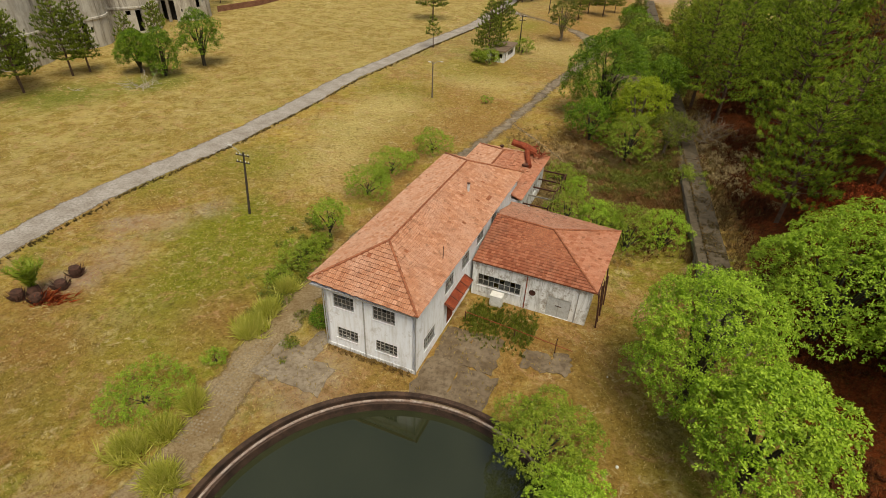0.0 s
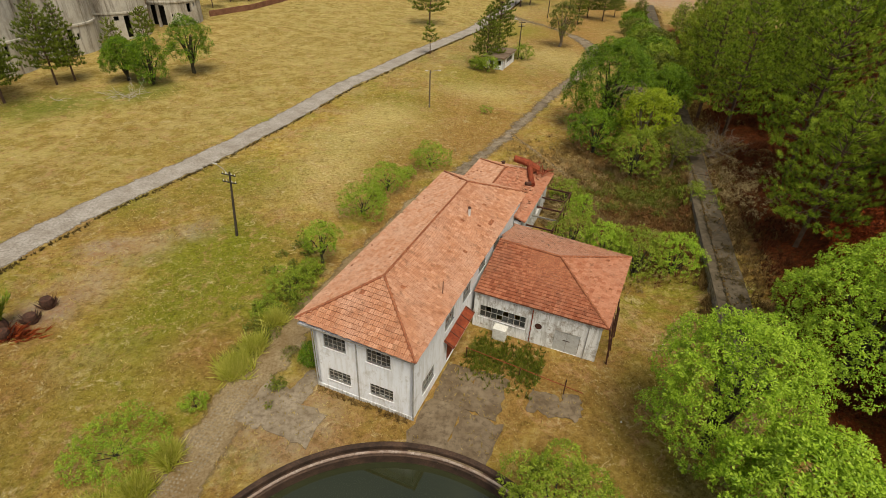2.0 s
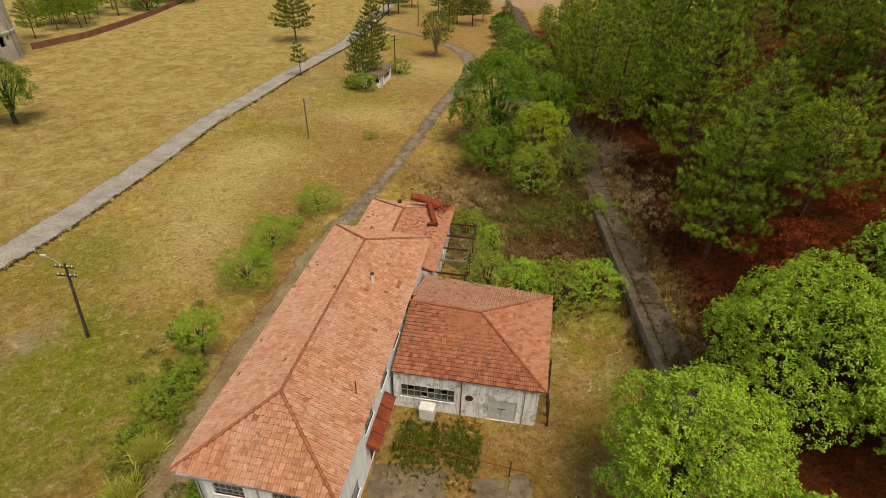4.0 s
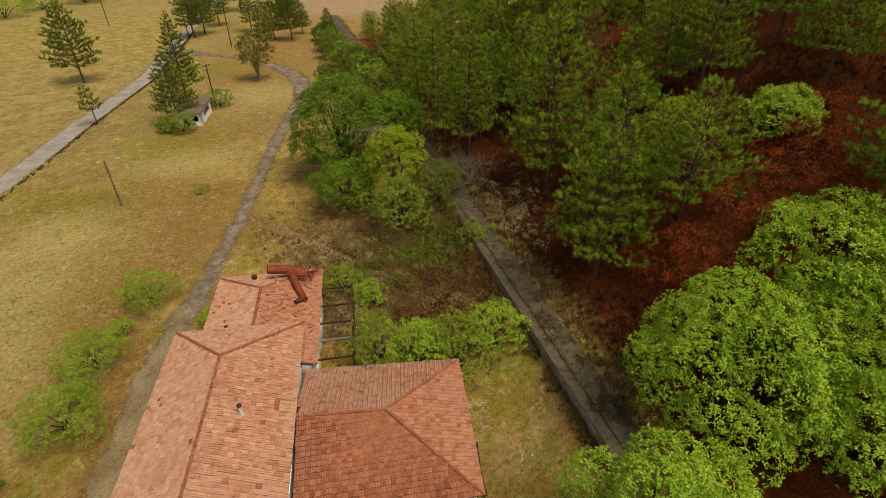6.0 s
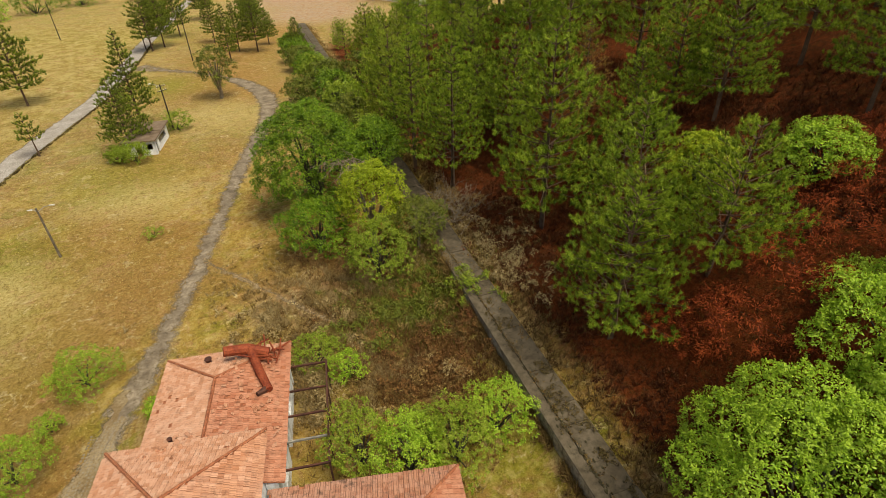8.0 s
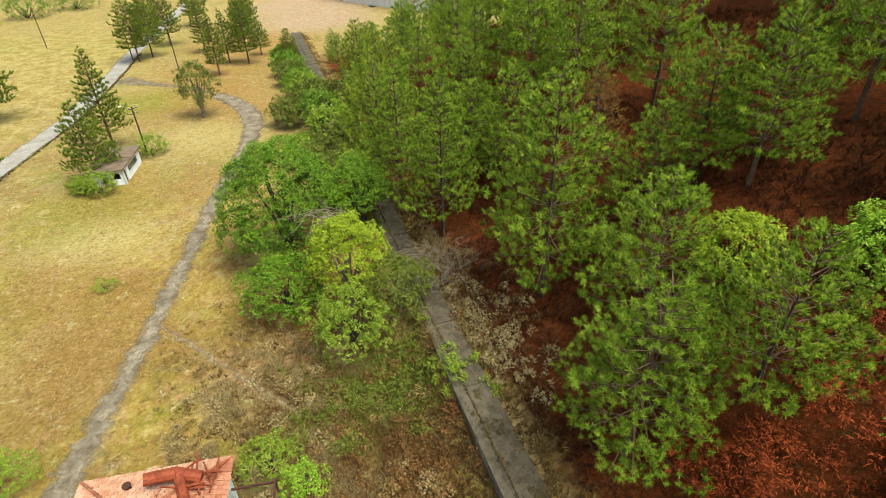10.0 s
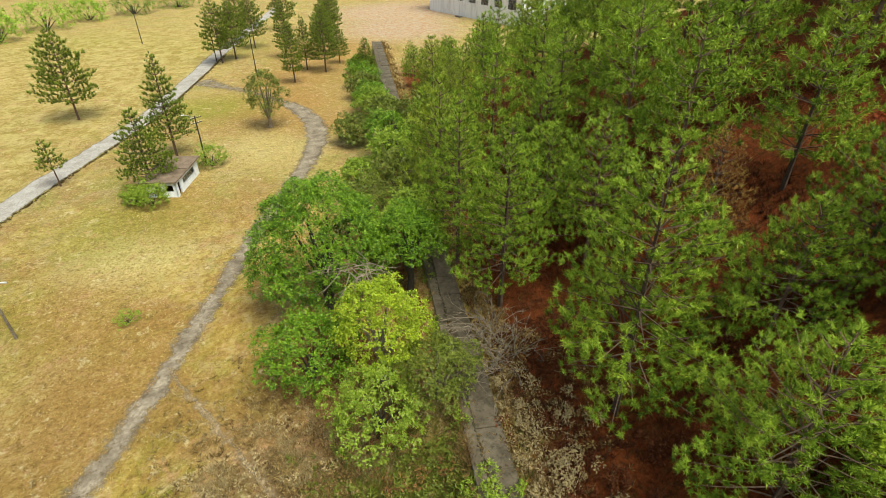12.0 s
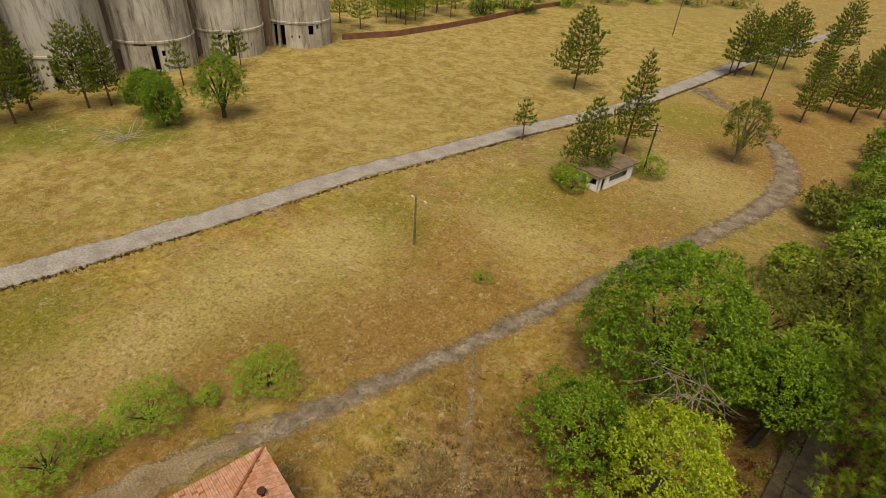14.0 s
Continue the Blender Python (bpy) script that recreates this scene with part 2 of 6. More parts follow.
GREEN_SPOTS = [(-22, 47, 6, 5, 0.9, "green"), (-16, 38, 5, 4, 0.6, "green"), (-26, 52, 3, 3, 0.9, "green"), (-31, 50, 2, 2, 0.6, "bare"), (-33, 43, 3, 2, 0.5, "bare"),
               (-30, 26, 5, 4, 0.6, "brown"), (-20, 36, 3, 3, 0.6, "brown"), (-35, 36, 4, 2, 0.8, "brown"), (15, 26, 6, 3, 0.5, "green"), (14, 34, 5, 3, 0.5, "brown"),
               (-60, 93, 5, 3, 0.9, "green"), (-72, 84, 6, 4, 0.9, "green"), (2, 92, 10, 6, 0.45, "brown"), (18, 74, 5, 3, 0.5, "bare"), (5, 108, 7, 5, 0.6, "straw"),
               (-3, 85, 7, 5, 0.4, "straw"), (30, 165, 16, 8, 0.75, "brown"), (24, 140, 9, 5, 0.5, "straw"), (22, 118, 7, 3, 0.4, "brown"), (86, 245, 22, 10, 0.95, "bare"), (-10, 62, 5, 3, 0.6, "brown"),
               (27, 61, 4, 2, 0.6, "green"), (15, 56, 5, 3, 0.5, "brown"), (-7, 27, 4, 2, 0.6, "brown"), (100, 285, 30, 12, 0.95, "bare"), (2, 46, 8, 2, 0.3, "brown"), (4, 32.5, 5, 2, 0.8, "brown"), (8, 34, 4, 2, 0.6, "brown"), (12, 28, 4, 3, 0.5, "brown"), (-10, 28, 4, 2, 0.6, "bare"), (-2, 28.3, 4, 1.5, 0.7, "brown"), (11, 22, 3, 2, 0.7, "brown"), (-40, 52, 5, 4, 0.6, "brown"), (-24, 32, 6, 4, 0.5, "green"), (8, 118, 6, 4, 0.6, "brown"), (0, 104, 6, 4, 0.5, "brown"), (-10, 78, 8, 5, 0.5, "green"), (-18, 66, 7, 5, 0.5, "straw"), (-12, 100, 8, 5, 0.5, "green"), (10, 82, 4, 2, 0.6, "brown"), (-30, 62, 6, 4, 0.6, "brown"), (-37, 58, 4, 3, 0.6, "green"), (37, 150, 6, 4, 0.75, "brown"), (34, 170, 7, 5, 0.8, "brown"), (40, 190, 14, 8, 0.8, "brown"), (55, 215, 18, 10, 0.8, "brown"), (20, 240, 16, 10, 0.6, "green"), (-20, 260, 20, 12, 0.6, "green"), (-40, 220, 14, 8, 0.5, "brown"), (-50, 115, 8, 4, 0.8, "brown"), (-60, 102, 6, 3, 0.7, "brown"), (-64, 94, 5, 3, 0.9, "green"), (-76, 95, 9, 4, 0.8, "brown"), (-72, 125, 8, 4, 0.6, "brown"), (-66, 150, 8, 4, 0.6, "brown"), (-40, 90, 8, 5, 0.5, "straw"), (-30, 125, 10, 6, 0.5, "straw"), (-50, 140, 9, 6, 0.5, "straw"), (9, 126, 6, 3, 0.6, "brown"), (-15.4, 81, 7, 4, 0.75, "straw"), (-12, 93, 6, 3, 0.75, "straw"), (-16, 70, 5, 3, 0.6, "straw"), (-1.5, 80, 7, 4, 0.6, "brown"), (7, 91, 6, 4, 0.5, "brown"),
               (1, 96, 7, 4, 0.35, "brown"), (-7, 69, 4, 3, 0.8, "brown"), (-27, 66, 6, 4, 0.7, "green"), (-8.6, 53, 2, 1.2, 0.9, "brown"), (-7.4, 56.5, 2, 1.2, 0.9, "brown"), (-6, 60, 2, 1.2, 0.9, "brown"), (-4.6, 63.5, 2, 1.2, 0.9, "brown"), (-35.3, 48.4, 2.2, 1.2, 0.8, "bare"),
               (-27, 53, 2.2, 1.0, 0.6, "bare"), (-35, 38.6, 2.2, 1.0, 0.85, "bare"), (-31, 30.5, 2.2, 1.2, 0.7, "brown"), (-25.5, 39, 4, 3, 0.7, "green"), (-18.7, 35, 3, 2, 0.8, "brown"),
               (-21.5, 43, 4.5, 3, 0.75, "green"), (-22.5, 51.5, 3, 2, 0.95, "green"), (3.5, 84.8, 4, 3, 0.5, "brown"), (4.8, 110, 5, 3, 0.6, "straw"), (6, 36.8, 3.2, 1.6, 0.85, "brown"), (8.2, 33.6, 3, 1.4, 0.85, "brown"),
               (17, 170, 9, 5, 0.6, "green"), (3, 119, 8, 5, 0.5, "green"), (14, 79, 4, 2.5, 0.7, "brown"), (2.9, 84, 6, 3, 0.5, "brown"), (-8, 75, 4, 3, 0.5, "brown")]

M_GROUND = ground_mat()
M_TILE = tile_mat("clay_tile_orange", [(0.34, 0.14, 0.075), (0.44, 0.205, 0.12), (0.50, 0.25, 0.15), (0.40, 0.175, 0.095), (0.56, 0.30, 0.195)], (0.49, 0.29, 0.21), (0.19, 0.09, 0.055))
M_TILE_RED = tile_mat("clay_tile_red", [(0.22, 0.062, 0.03), (0.34, 0.115, 0.06), (0.42, 0.165, 0.095), (0.27, 0.08, 0.04)], (0.31, 0.135, 0.085), (0.10, 0.05, 0.032))
M_TILE_PINK = tile_mat("clay_tile_bleached", [(0.42, 0.19, 0.105), (0.49, 0.25, 0.155), (0.55, 0.31, 0.21), (0.45, 0.215, 0.125), (0.58, 0.35, 0.25)], (0.53, 0.33, 0.24), (0.26, 0.13, 0.08))
M_TILE_ROSE = tile_mat("clay_tile_rose", [(0.31, 0.105, 0.055), (0.41, 0.165, 0.095), (0.47, 0.215, 0.135), (0.36, 0.135, 0.07)], (0.43, 0.21, 0.14), (0.17, 0.075, 0.045))
M_TILE_BROWN = tile_mat("clay_tile_lichened", [(0.30, 0.125, 0.075), (0.36, 0.17, 0.11), (0.40, 0.205, 0.14), (0.33, 0.15, 0.09)], (0.37, 0.21, 0.155), (0.09, 0.055, 0.04), 0.6)
M_CAP = two_scale("clay_ridge_cap", (0.27, 0.085, 0.042), (0.40, 0.15, 0.075), (0.09, 0.045, 0.03), 2.0, 9, 0.85)
M_WALL = plaster("peeling_white_limewash", (0.87, 0.89, 0.95), (0.55, 0.52, 0.48), (0.50, 0.47, 0.44), 0.52)
M_OLDWALL = plaster("stained_white_render", (0.78, 0.79, 0.81), (0.30, 0.28, 0.25), (0.25, 0.20, 0.15), 0.8)
M_FRAME = two_scale("grey_painted_iron", (0.30, 0.30, 0.29), (0.42, 0.42, 0.41), (0.24, 0.17, 0.12), 3, 12, 0.6)
M_RUST = two_scale("rusted_sheet_iron", (0.20, 0.035, 0.015), (0.33, 0.075, 0.03), (0.07, 0.02, 0.012), 1.5, 9, 0.75, metal=0.2)
M_DARKIRON = two_scale("dark_rusted_iron", (0.05, 0.02, 0.014), (0.11, 0.04, 0.025), (0.02, 0.012, 0.01), 2, 10, 0.75)
M_CONC = two_scale("weathered_concrete", (0.17, 0.155, 0.135), (0.30, 0.28, 0.25), (0.10, 0.09, 0.075), 0.7, 5, 0.9, bump=0.4)
M_CHAN = two_scale("mossy_concrete", (0.074, 0.056, 0.036), (0.135, 0.107, 0.074), (0.028, 0.022, 0.011), 0.5, 1.8, 0.92, bump=0.5)
M_CHANSIDE = two_scale("stained_concrete_side", (0.26, 0.21, 0.14), (0.52, 0.46, 0.36), (0.03, 0.022, 0.010), 0.45, 2.5, 0.92, bump=0.5)
M_SOIL = two_scale("dark_leaf_soil", (0.035, 0.028, 0.013), (0.06, 0.05, 0.024), (0.02, 0.015, 0.008), 1, 6, 0.95)
M_PATIO = two_scale("wet_concrete_slab", (0.11, 0.075, 0.042), (0.215, 0.165, 0.112), (0.055, 0.034, 0.017), 0.35, 2.2, 0.55, bump=0.25)
M_PATIO_DRY = two_scale("worn_dry_slab", (0.17, 0.13, 0.088), (0.28, 0.23, 0.17), (0.09, 0.06, 0.032), 0.4, 2.4, 0.85, bump=0.25)
M_ROAD = worn_mat("grey_gravel_road", (0.28, 0.245, 0.215), (0.42, 0.385, 0.355), (0.15, 0.125, 0.10), 0.4, 4.5, 0.8)
M_PATH = worn_mat("trodden_dirt", (0.125, 0.098, 0.072), (0.33, 0.27, 0.20), (0.11, 0.08, 0.05), 0.5, 3)
M_TRAIL = worn_mat("pale_dry_soil", (0.25, 0.18, 0.105), (0.35, 0.265, 0.165), (0.17, 0.11, 0.05), 0.5, 4)
M_COBBLE = worn_mat("cobbled_track", (0.20, 0.14, 0.075), (0.31, 0.245, 0.155), (0.12, 0.075, 0.03), 0.35, 5)
M_STONE = two_scale("cobble_stone", (0.19, 0.15, 0.10), (0.28, 0.235, 0.17), (0.13, 0.095, 0.055), 1.2, 9, 0.9)
M_RIM = two_scale("dark_stained_rim", (0.028, 0.016, 0.011), (0.085, 0.048, 0.032), (0.018, 0.012, 0.010), 0.8, 6, 0.8)
M_RIMTOP = two_scale("worn_rim_edge", (0.24, 0.165, 0.13), (0.42, 0.35, 0.31), (0.12, 0.07, 0.05), 0.9, 6, 0.8)
M_SILO = plaster("silo_concrete", (0.54, 0.51, 0.46), (0.11, 0.08, 0.055), (0.38, 0.34, 0.29), 0.95, 0.2)
M_SOOT = plaster("sooty_concrete", (0.26, 0.20, 0.15), (0.09, 0.06, 0.04), (0.15, 0.11, 0.08), 0.8, 0.3)
M_HALL = plaster("stained_white_concrete", (0.84, 0.82, 0.79), (0.42, 0.38, 0.34), (0.46, 0.41, 0.37), 0.45, 0.25)
M_DARK = two_scale("unlit_inside", (0.02, 0.019, 0.018), (0.035, 0.033, 0.03), (0.01, 0.01, 0.01), 2, 8, 0.9)
M_BARK = two_scale("pine_bark", (0.085, 0.05, 0.034), (0.15, 0.095, 0.065), (0.04, 0.026, 0.02), 2, 12, 0.95, bump=0.7)
M_TRUNK = two_scale("dark_tree_bark", (0.042, 0.036, 0.024), (0.075, 0.064, 0.045), (0.024, 0.02, 0.014), 2, 12, 0.95, bump=0.7)
M_PALEBARK = two_scale("grey_bark", (0.17, 0.13, 0.09), (0.28, 0.225, 0.165), (0.10, 0.075, 0.055), 2, 12, 0.95)
M_DEADWOOD = two_scale("bleached_dead_wood", (0.36, 0.31, 0.26), (0.52, 0.47, 0.41), (0.2, 0.16, 0.13), 3, 12, 0.9)
M_POLE = two_scale("weathered_timber_pole", (0.035, 0.027, 0.02), (0.075, 0.058, 0.042), (0.02, 0.016, 0.012), 2, 14, 0.9)
M_POLELIGHT = two_scale("grey_timber_pole", (0.13, 0.10, 0.07), (0.22, 0.18, 0.13), (0.07, 0.05, 0.04), 2, 14, 0.9)
M_WHITE = two_scale("white_painted_metal", (0.62, 0.62, 0.60), (0.74, 0.74, 0.73), (0.42, 0.38, 0.33), 2, 8, 0.6)
M_DOOR = two_scale("grey_painted_door", (0.44, 0.45, 0.46), (0.55, 0.57, 0.58), (0.30, 0.28, 0.26), 2, 8, 0.65)
M_GLASS = two_scale("dusty_window_glass", (0.025, 0.028, 0.03), (0.06, 0.064, 0.064), (0.03, 0.03, 0.03), 3, 8, 0.18, bump=0.02, spec=0.6)
M_REDEARTH = two_scale("red_brick_wall", (0.17, 0.075, 0.045), (0.26, 0.125, 0.075), (0.08, 0.035, 0.02), 0.6, 5, 0.9)
M_SLABROOF = two_scale("lichen_slab_roof", (0.13, 0.085, 0.055), (0.22, 0.16, 0.115), (0.07, 0.05, 0.035), 0.8, 6, 0.9)
M_STUMP = two_scale("charred_palm_stump", (0.05, 0.024, 0.016), (0.10, 0.045, 0.03), (0.02, 0.012, 0.01), 3, 10, 0.9)

L_MANGO = leaf_mat("bright_broad_leaf", (0.112, 0.215, 0.011), (0.238, 0.390, 0.021), (0.43, 0.58, 0.060), trans=0.28)
L_DEEP = leaf_mat("deep_green_leaf", (0.030, 0.070, 0.003), (0.080, 0.160, 0.006), (0.22, 0.335, 0.018), trans=0.16)
L_YELLOW = leaf_mat("yellow_green_leaf", (0.125, 0.195, 0.008), (0.26, 0.345, 0.014), (0.43, 0.49, 0.035), trans=0.28)
L_SHRUB = leaf_mat("light_shrub_leaf", (0.105, 0.16, 0.010), (0.19, 0.265, 0.018), (0.31, 0.38, 0.045), trans=0.24)
L_OLIVE = leaf_mat("olive_leaf", (0.06, 0.082, 0.009), (0.115, 0.138, 0.014), (0.19, 0.205, 0.03))
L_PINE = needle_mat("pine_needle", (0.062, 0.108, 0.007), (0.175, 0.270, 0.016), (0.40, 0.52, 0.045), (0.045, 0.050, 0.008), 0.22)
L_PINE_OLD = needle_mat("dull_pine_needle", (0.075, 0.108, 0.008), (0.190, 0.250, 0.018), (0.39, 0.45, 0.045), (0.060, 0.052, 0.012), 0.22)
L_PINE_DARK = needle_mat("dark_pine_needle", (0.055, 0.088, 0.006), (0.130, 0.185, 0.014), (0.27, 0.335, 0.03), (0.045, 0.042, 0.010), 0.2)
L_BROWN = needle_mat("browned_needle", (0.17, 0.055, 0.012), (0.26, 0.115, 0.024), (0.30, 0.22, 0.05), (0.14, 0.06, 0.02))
L_FERN = leaf_mat("dead_red_fern", (0.07, 0.010, 0.003), (0.19, 0.030, 0.007), (0.36, 0.075, 0.016), 0.85, 0.12)
L_BRACKEN = leaf_mat("dead_brown_bramble", (0.055, 0.022, 0.007), (0.135, 0.060, 0.019), (0.25, 0.13, 0.042), 0.85, 0.12)
L_LANE = leaf_mat("yellow_green_shrub_leaf", (0.105, 0.185, 0.010), (0.20, 0.31, 0.018), (0.35, 0.45, 0.050), trans=0.24)
L_LITTER = leaf_mat("dark_fern_litter", (0.03, 0.009, 0.003), (0.085, 0.024, 0.008), (0.17, 0.06, 0.02), 0.9, 0.1)
L_REED = leaf_mat("tall_grass_blade", (0.30, 0.33, 0.03), (0.47, 0.48, 0.07), (0.68, 0.63, 0.18), 0.6, 0.4)
L_GRASS = leaf_mat("dry_grass_blade", (0.24, 0.17, 0.035), (0.42, 0.30, 0.08), (0.62, 0.49, 0.20), 0.8, 0.35)
L_VERGE = leaf_mat("dark_verge_weed", (0.03, 0.02, 0.008), (0.07, 0.05, 0.016), (0.14, 0.10, 0.03), 0.8, 0.1)
L_SCRUB = leaf_mat("brown_scrub", (0.06, 0.032, 0.01), (0.16, 0.09, 0.028), (0.32, 0.22, 0.08), 0.8, 0.15)
L_TAN = leaf_mat("bleached_scrub", (0.18, 0.12, 0.05), (0.31, 0.225, 0.10), (0.45, 0.35, 0.18), 0.8, 0.15)


def water_mat():
    g = Graph("still_pond_water")
    col = g.ramp(g.noise(0.12, 3), [(0.35, (0.022, 0.026, 0.011)), (0.65, (0.030, 0.034, 0.016))])
    g.bump(g.noise(1.2, 2), 0.02, 0.01)
    return g.done(col, 0.015, 0, 1.0)


M_WATER = water_mat()


# ---- mesh helpers ----
def mesh_of(name, verts, faces, material=None):
    me = bpy.data.meshes.new(name)
    me.from_pydata(verts, [], faces)
    if material:
        me.materials.append(material)
    me.update()
    return me


def part(name, shape, material, parent=None, label="", m=None, smooth=False):
    """Links a bmesh or a mesh as one object under a thing or a part."""
    if isinstance(shape, bmesh.types.BMesh):
        me = bpy.data.meshes.new(name)
        shape.to_mesh(me)
        shape.free()
        me.materials.append(material)
    else:
        me = shape
        if material and not me.materials:
            me.materials.append(material)
    if smooth:
        me.polygons.foreach_set("use_smooth", [True] * len(me.polygons))
    ob = new(name, me)
    if m is not None:
        ob.matrix_basis = m
    if parent is not None:
        ob.parent = parent
    return tagged(ob, label)


def thing(name, m, label, category, group="", kind=""):
    ob = new(name)
    ob.empty_display_size = 0.2
    ob.matrix_basis = m
    return tagged(ob, label, category, group, kind)


def box(bm, x0, x1, y0, y1, z0, z1, bevel=0.0):
    r = bmesh.ops.create_cube(bm, size=1, matrix=Matrix.Translation(((x0 + x1) / 2, (y0 + y1) / 2, (z0 + z1) / 2)) @ Matrix.Diagonal((x1 - x0, y1 - y0, z1 - z0, 1)))
    if bevel:
        edges = list({e for v in r["verts"] for e in v.link_edges})
        bmesh.ops.bevel(bm, geom=edges, offset=bevel, segments=1, affect="EDGES")


def bm_box(*a, bevel=0.0):
    bm = bmesh.new()
    box(bm, *a, bevel=bevel)
    return bm


def tube(points, radii, sides=7):
    """Verts and faces of a tapered tube through points."""
    verts, faces = [], []
    pts = [Vector(p) for p in points]
    for i, p in enumerate(pts):
        d = (pts[min(i + 1, len(pts) - 1)] - pts[max(i - 1, 0)]).normalized()
        a = d.cross(Vector((0.3, 0.9, 0.1)) if abs(d.y) < 0.9 else Vector((1, 0, 0))).normalized()
        b = d.cross(a)
        for k in range(sides):
            w = 2 * math.pi * k / sides
            verts.append(p + (a * math.cos(w) + b * math.sin(w)) * radii[i])
    for i in range(len(pts) - 1):
        for k in range(sides):
            n = (k + 1) % sides
            faces.append((i * sides + k, i * sides + n, (i + 1) * sides + n, (i + 1) * sides + k))
    faces.append(tuple(range(sides))[::-1])
    faces.append(tuple((len(pts) - 1) * sides + k for k in range(sides)))
    return verts, faces


def tubes(name, runs, material, sides=6):
    verts, faces = [], []
    for pts, rad in runs:
        v, f = tube(pts, rad, sides)
        o = len(verts)
        verts += v
        faces += [tuple(i + o for i in q) for q in f]
    return mesh_of(name, verts, faces, material)


def ribbon(name, line, width, z, material, rng, step=1.2, rough=0.3, label="", kind="structure", widths=None, edge=0.4, worn=1.0):
    """A road sheet along a line, with uneven edges; smooth through its knots."""
    pts = [Vector((*p, 0)) for p in line]
    dense = []
    for i in range(len(pts) - 1):
        p0, p1, p2, p3 = pts[max(i - 1, 0)], pts[i], pts[i + 1], pts[min(i + 2, len(pts) - 1)]
        n = max(2, int((p2 - p1).length / step))
        for k in range(n):
            s = k / n
            w = (widths[i] * (1 - s) + widths[i + 1] * s) if widths else width
            dense.append((0.5 * ((2 * p1) + (p2 - p0) * s + (2 * p0 - 5 * p1 + 4 * p2 - p3) * s * s + (3 * p1 - p0 - 3 * p2 + p3) * s ** 3), w))
    dense.append((pts[-1], widths[-1] if widths else width))
    verts, faces = [], []
    for i, (p, w) in enumerate(dense):
        d = (dense[min(i + 1, len(dense) - 1)][0] - dense[max(i - 1, 0)][0]).normalized()
        side = Vector((d.y, -d.x, 0))
        a, b = (w / 2 + rng.uniform(-rough, rough) for _ in range(2))
        for off, h in ((-a - edge, 0.006), (-a + edge, z), (0, z + 0.01), (b - edge, z), (b + edge, 0.006)):
            q = p + side * off
            verts.append((q.x, q.y, h))
        if i:
            o = 5 * i
            faces += [(o - 5 + k, o - 4 + k, o + 1 + k, o + k) for k in range(4)]
    me = mesh_of(name, verts, faces)
    me.attributes.new("worn", "FLOAT", "POINT").data.foreach_set("value", [0.0, worn, worn, worn, 0.0] * len(dense))
    ob = part(name, me, material)
    return tagged(ob, label, "", "", kind)


# ---- lie of the land ----
def clamp(v, lo=0.0, hi=1.0):
    return max(lo, min(hi, v))


def along(y):
    """Where the conduit's near edge runs, at y."""
    return 23.4 + 0.247 * (y - 37)


BANK = [(-8.0, 0.0), (-5.0, 0.5), (-2.9, 1.6), (-2.2, 1.7), (-0.6, 2.3), (0.0, 2.7), (3, 3.9), (6, 4.7), (8, 7.6), (10, 10.8), (14, 14.2), (20, 17.2), (30, 22.4), (45, 28.5), (70, 34.0), (140, 38.0), (400, 38.0)]


def land(x, y):
    """Height of the ground: level west of the conduit, a wooded hillside east of it."""
    u = x - along(y) - 2.5
    if u <= -8:
        return 0.0
    if u > 6:
        u = max(6.0, u - 3.2 * clamp((y - 48) / 14))
    z = 38.0
    for (a, p), (b, q) in zip(BANK, BANK[1:]):
        if u <= b:
            z = p + (q - p) * (u - a) / (b - a)
            break
    if u < -2.3:
        z *= 1 + 0.6 * clamp((y - 56) / 8)
    fade = (1 - 0.97 * clamp((y - 100) / 75)) * (0.35 + 0.65 * clamp((y - 24) / 14))
    return z * fade + (0.5 * noise.noise((x * 0.16, y * 0.16, 1.0)) * clamp(u / 4) if u > 0 else 0.0)


# ---- foliage ----
def unit(a):
    return a / np.maximum(np.linalg.norm(a, axis=1), 1e-6)[:, None]


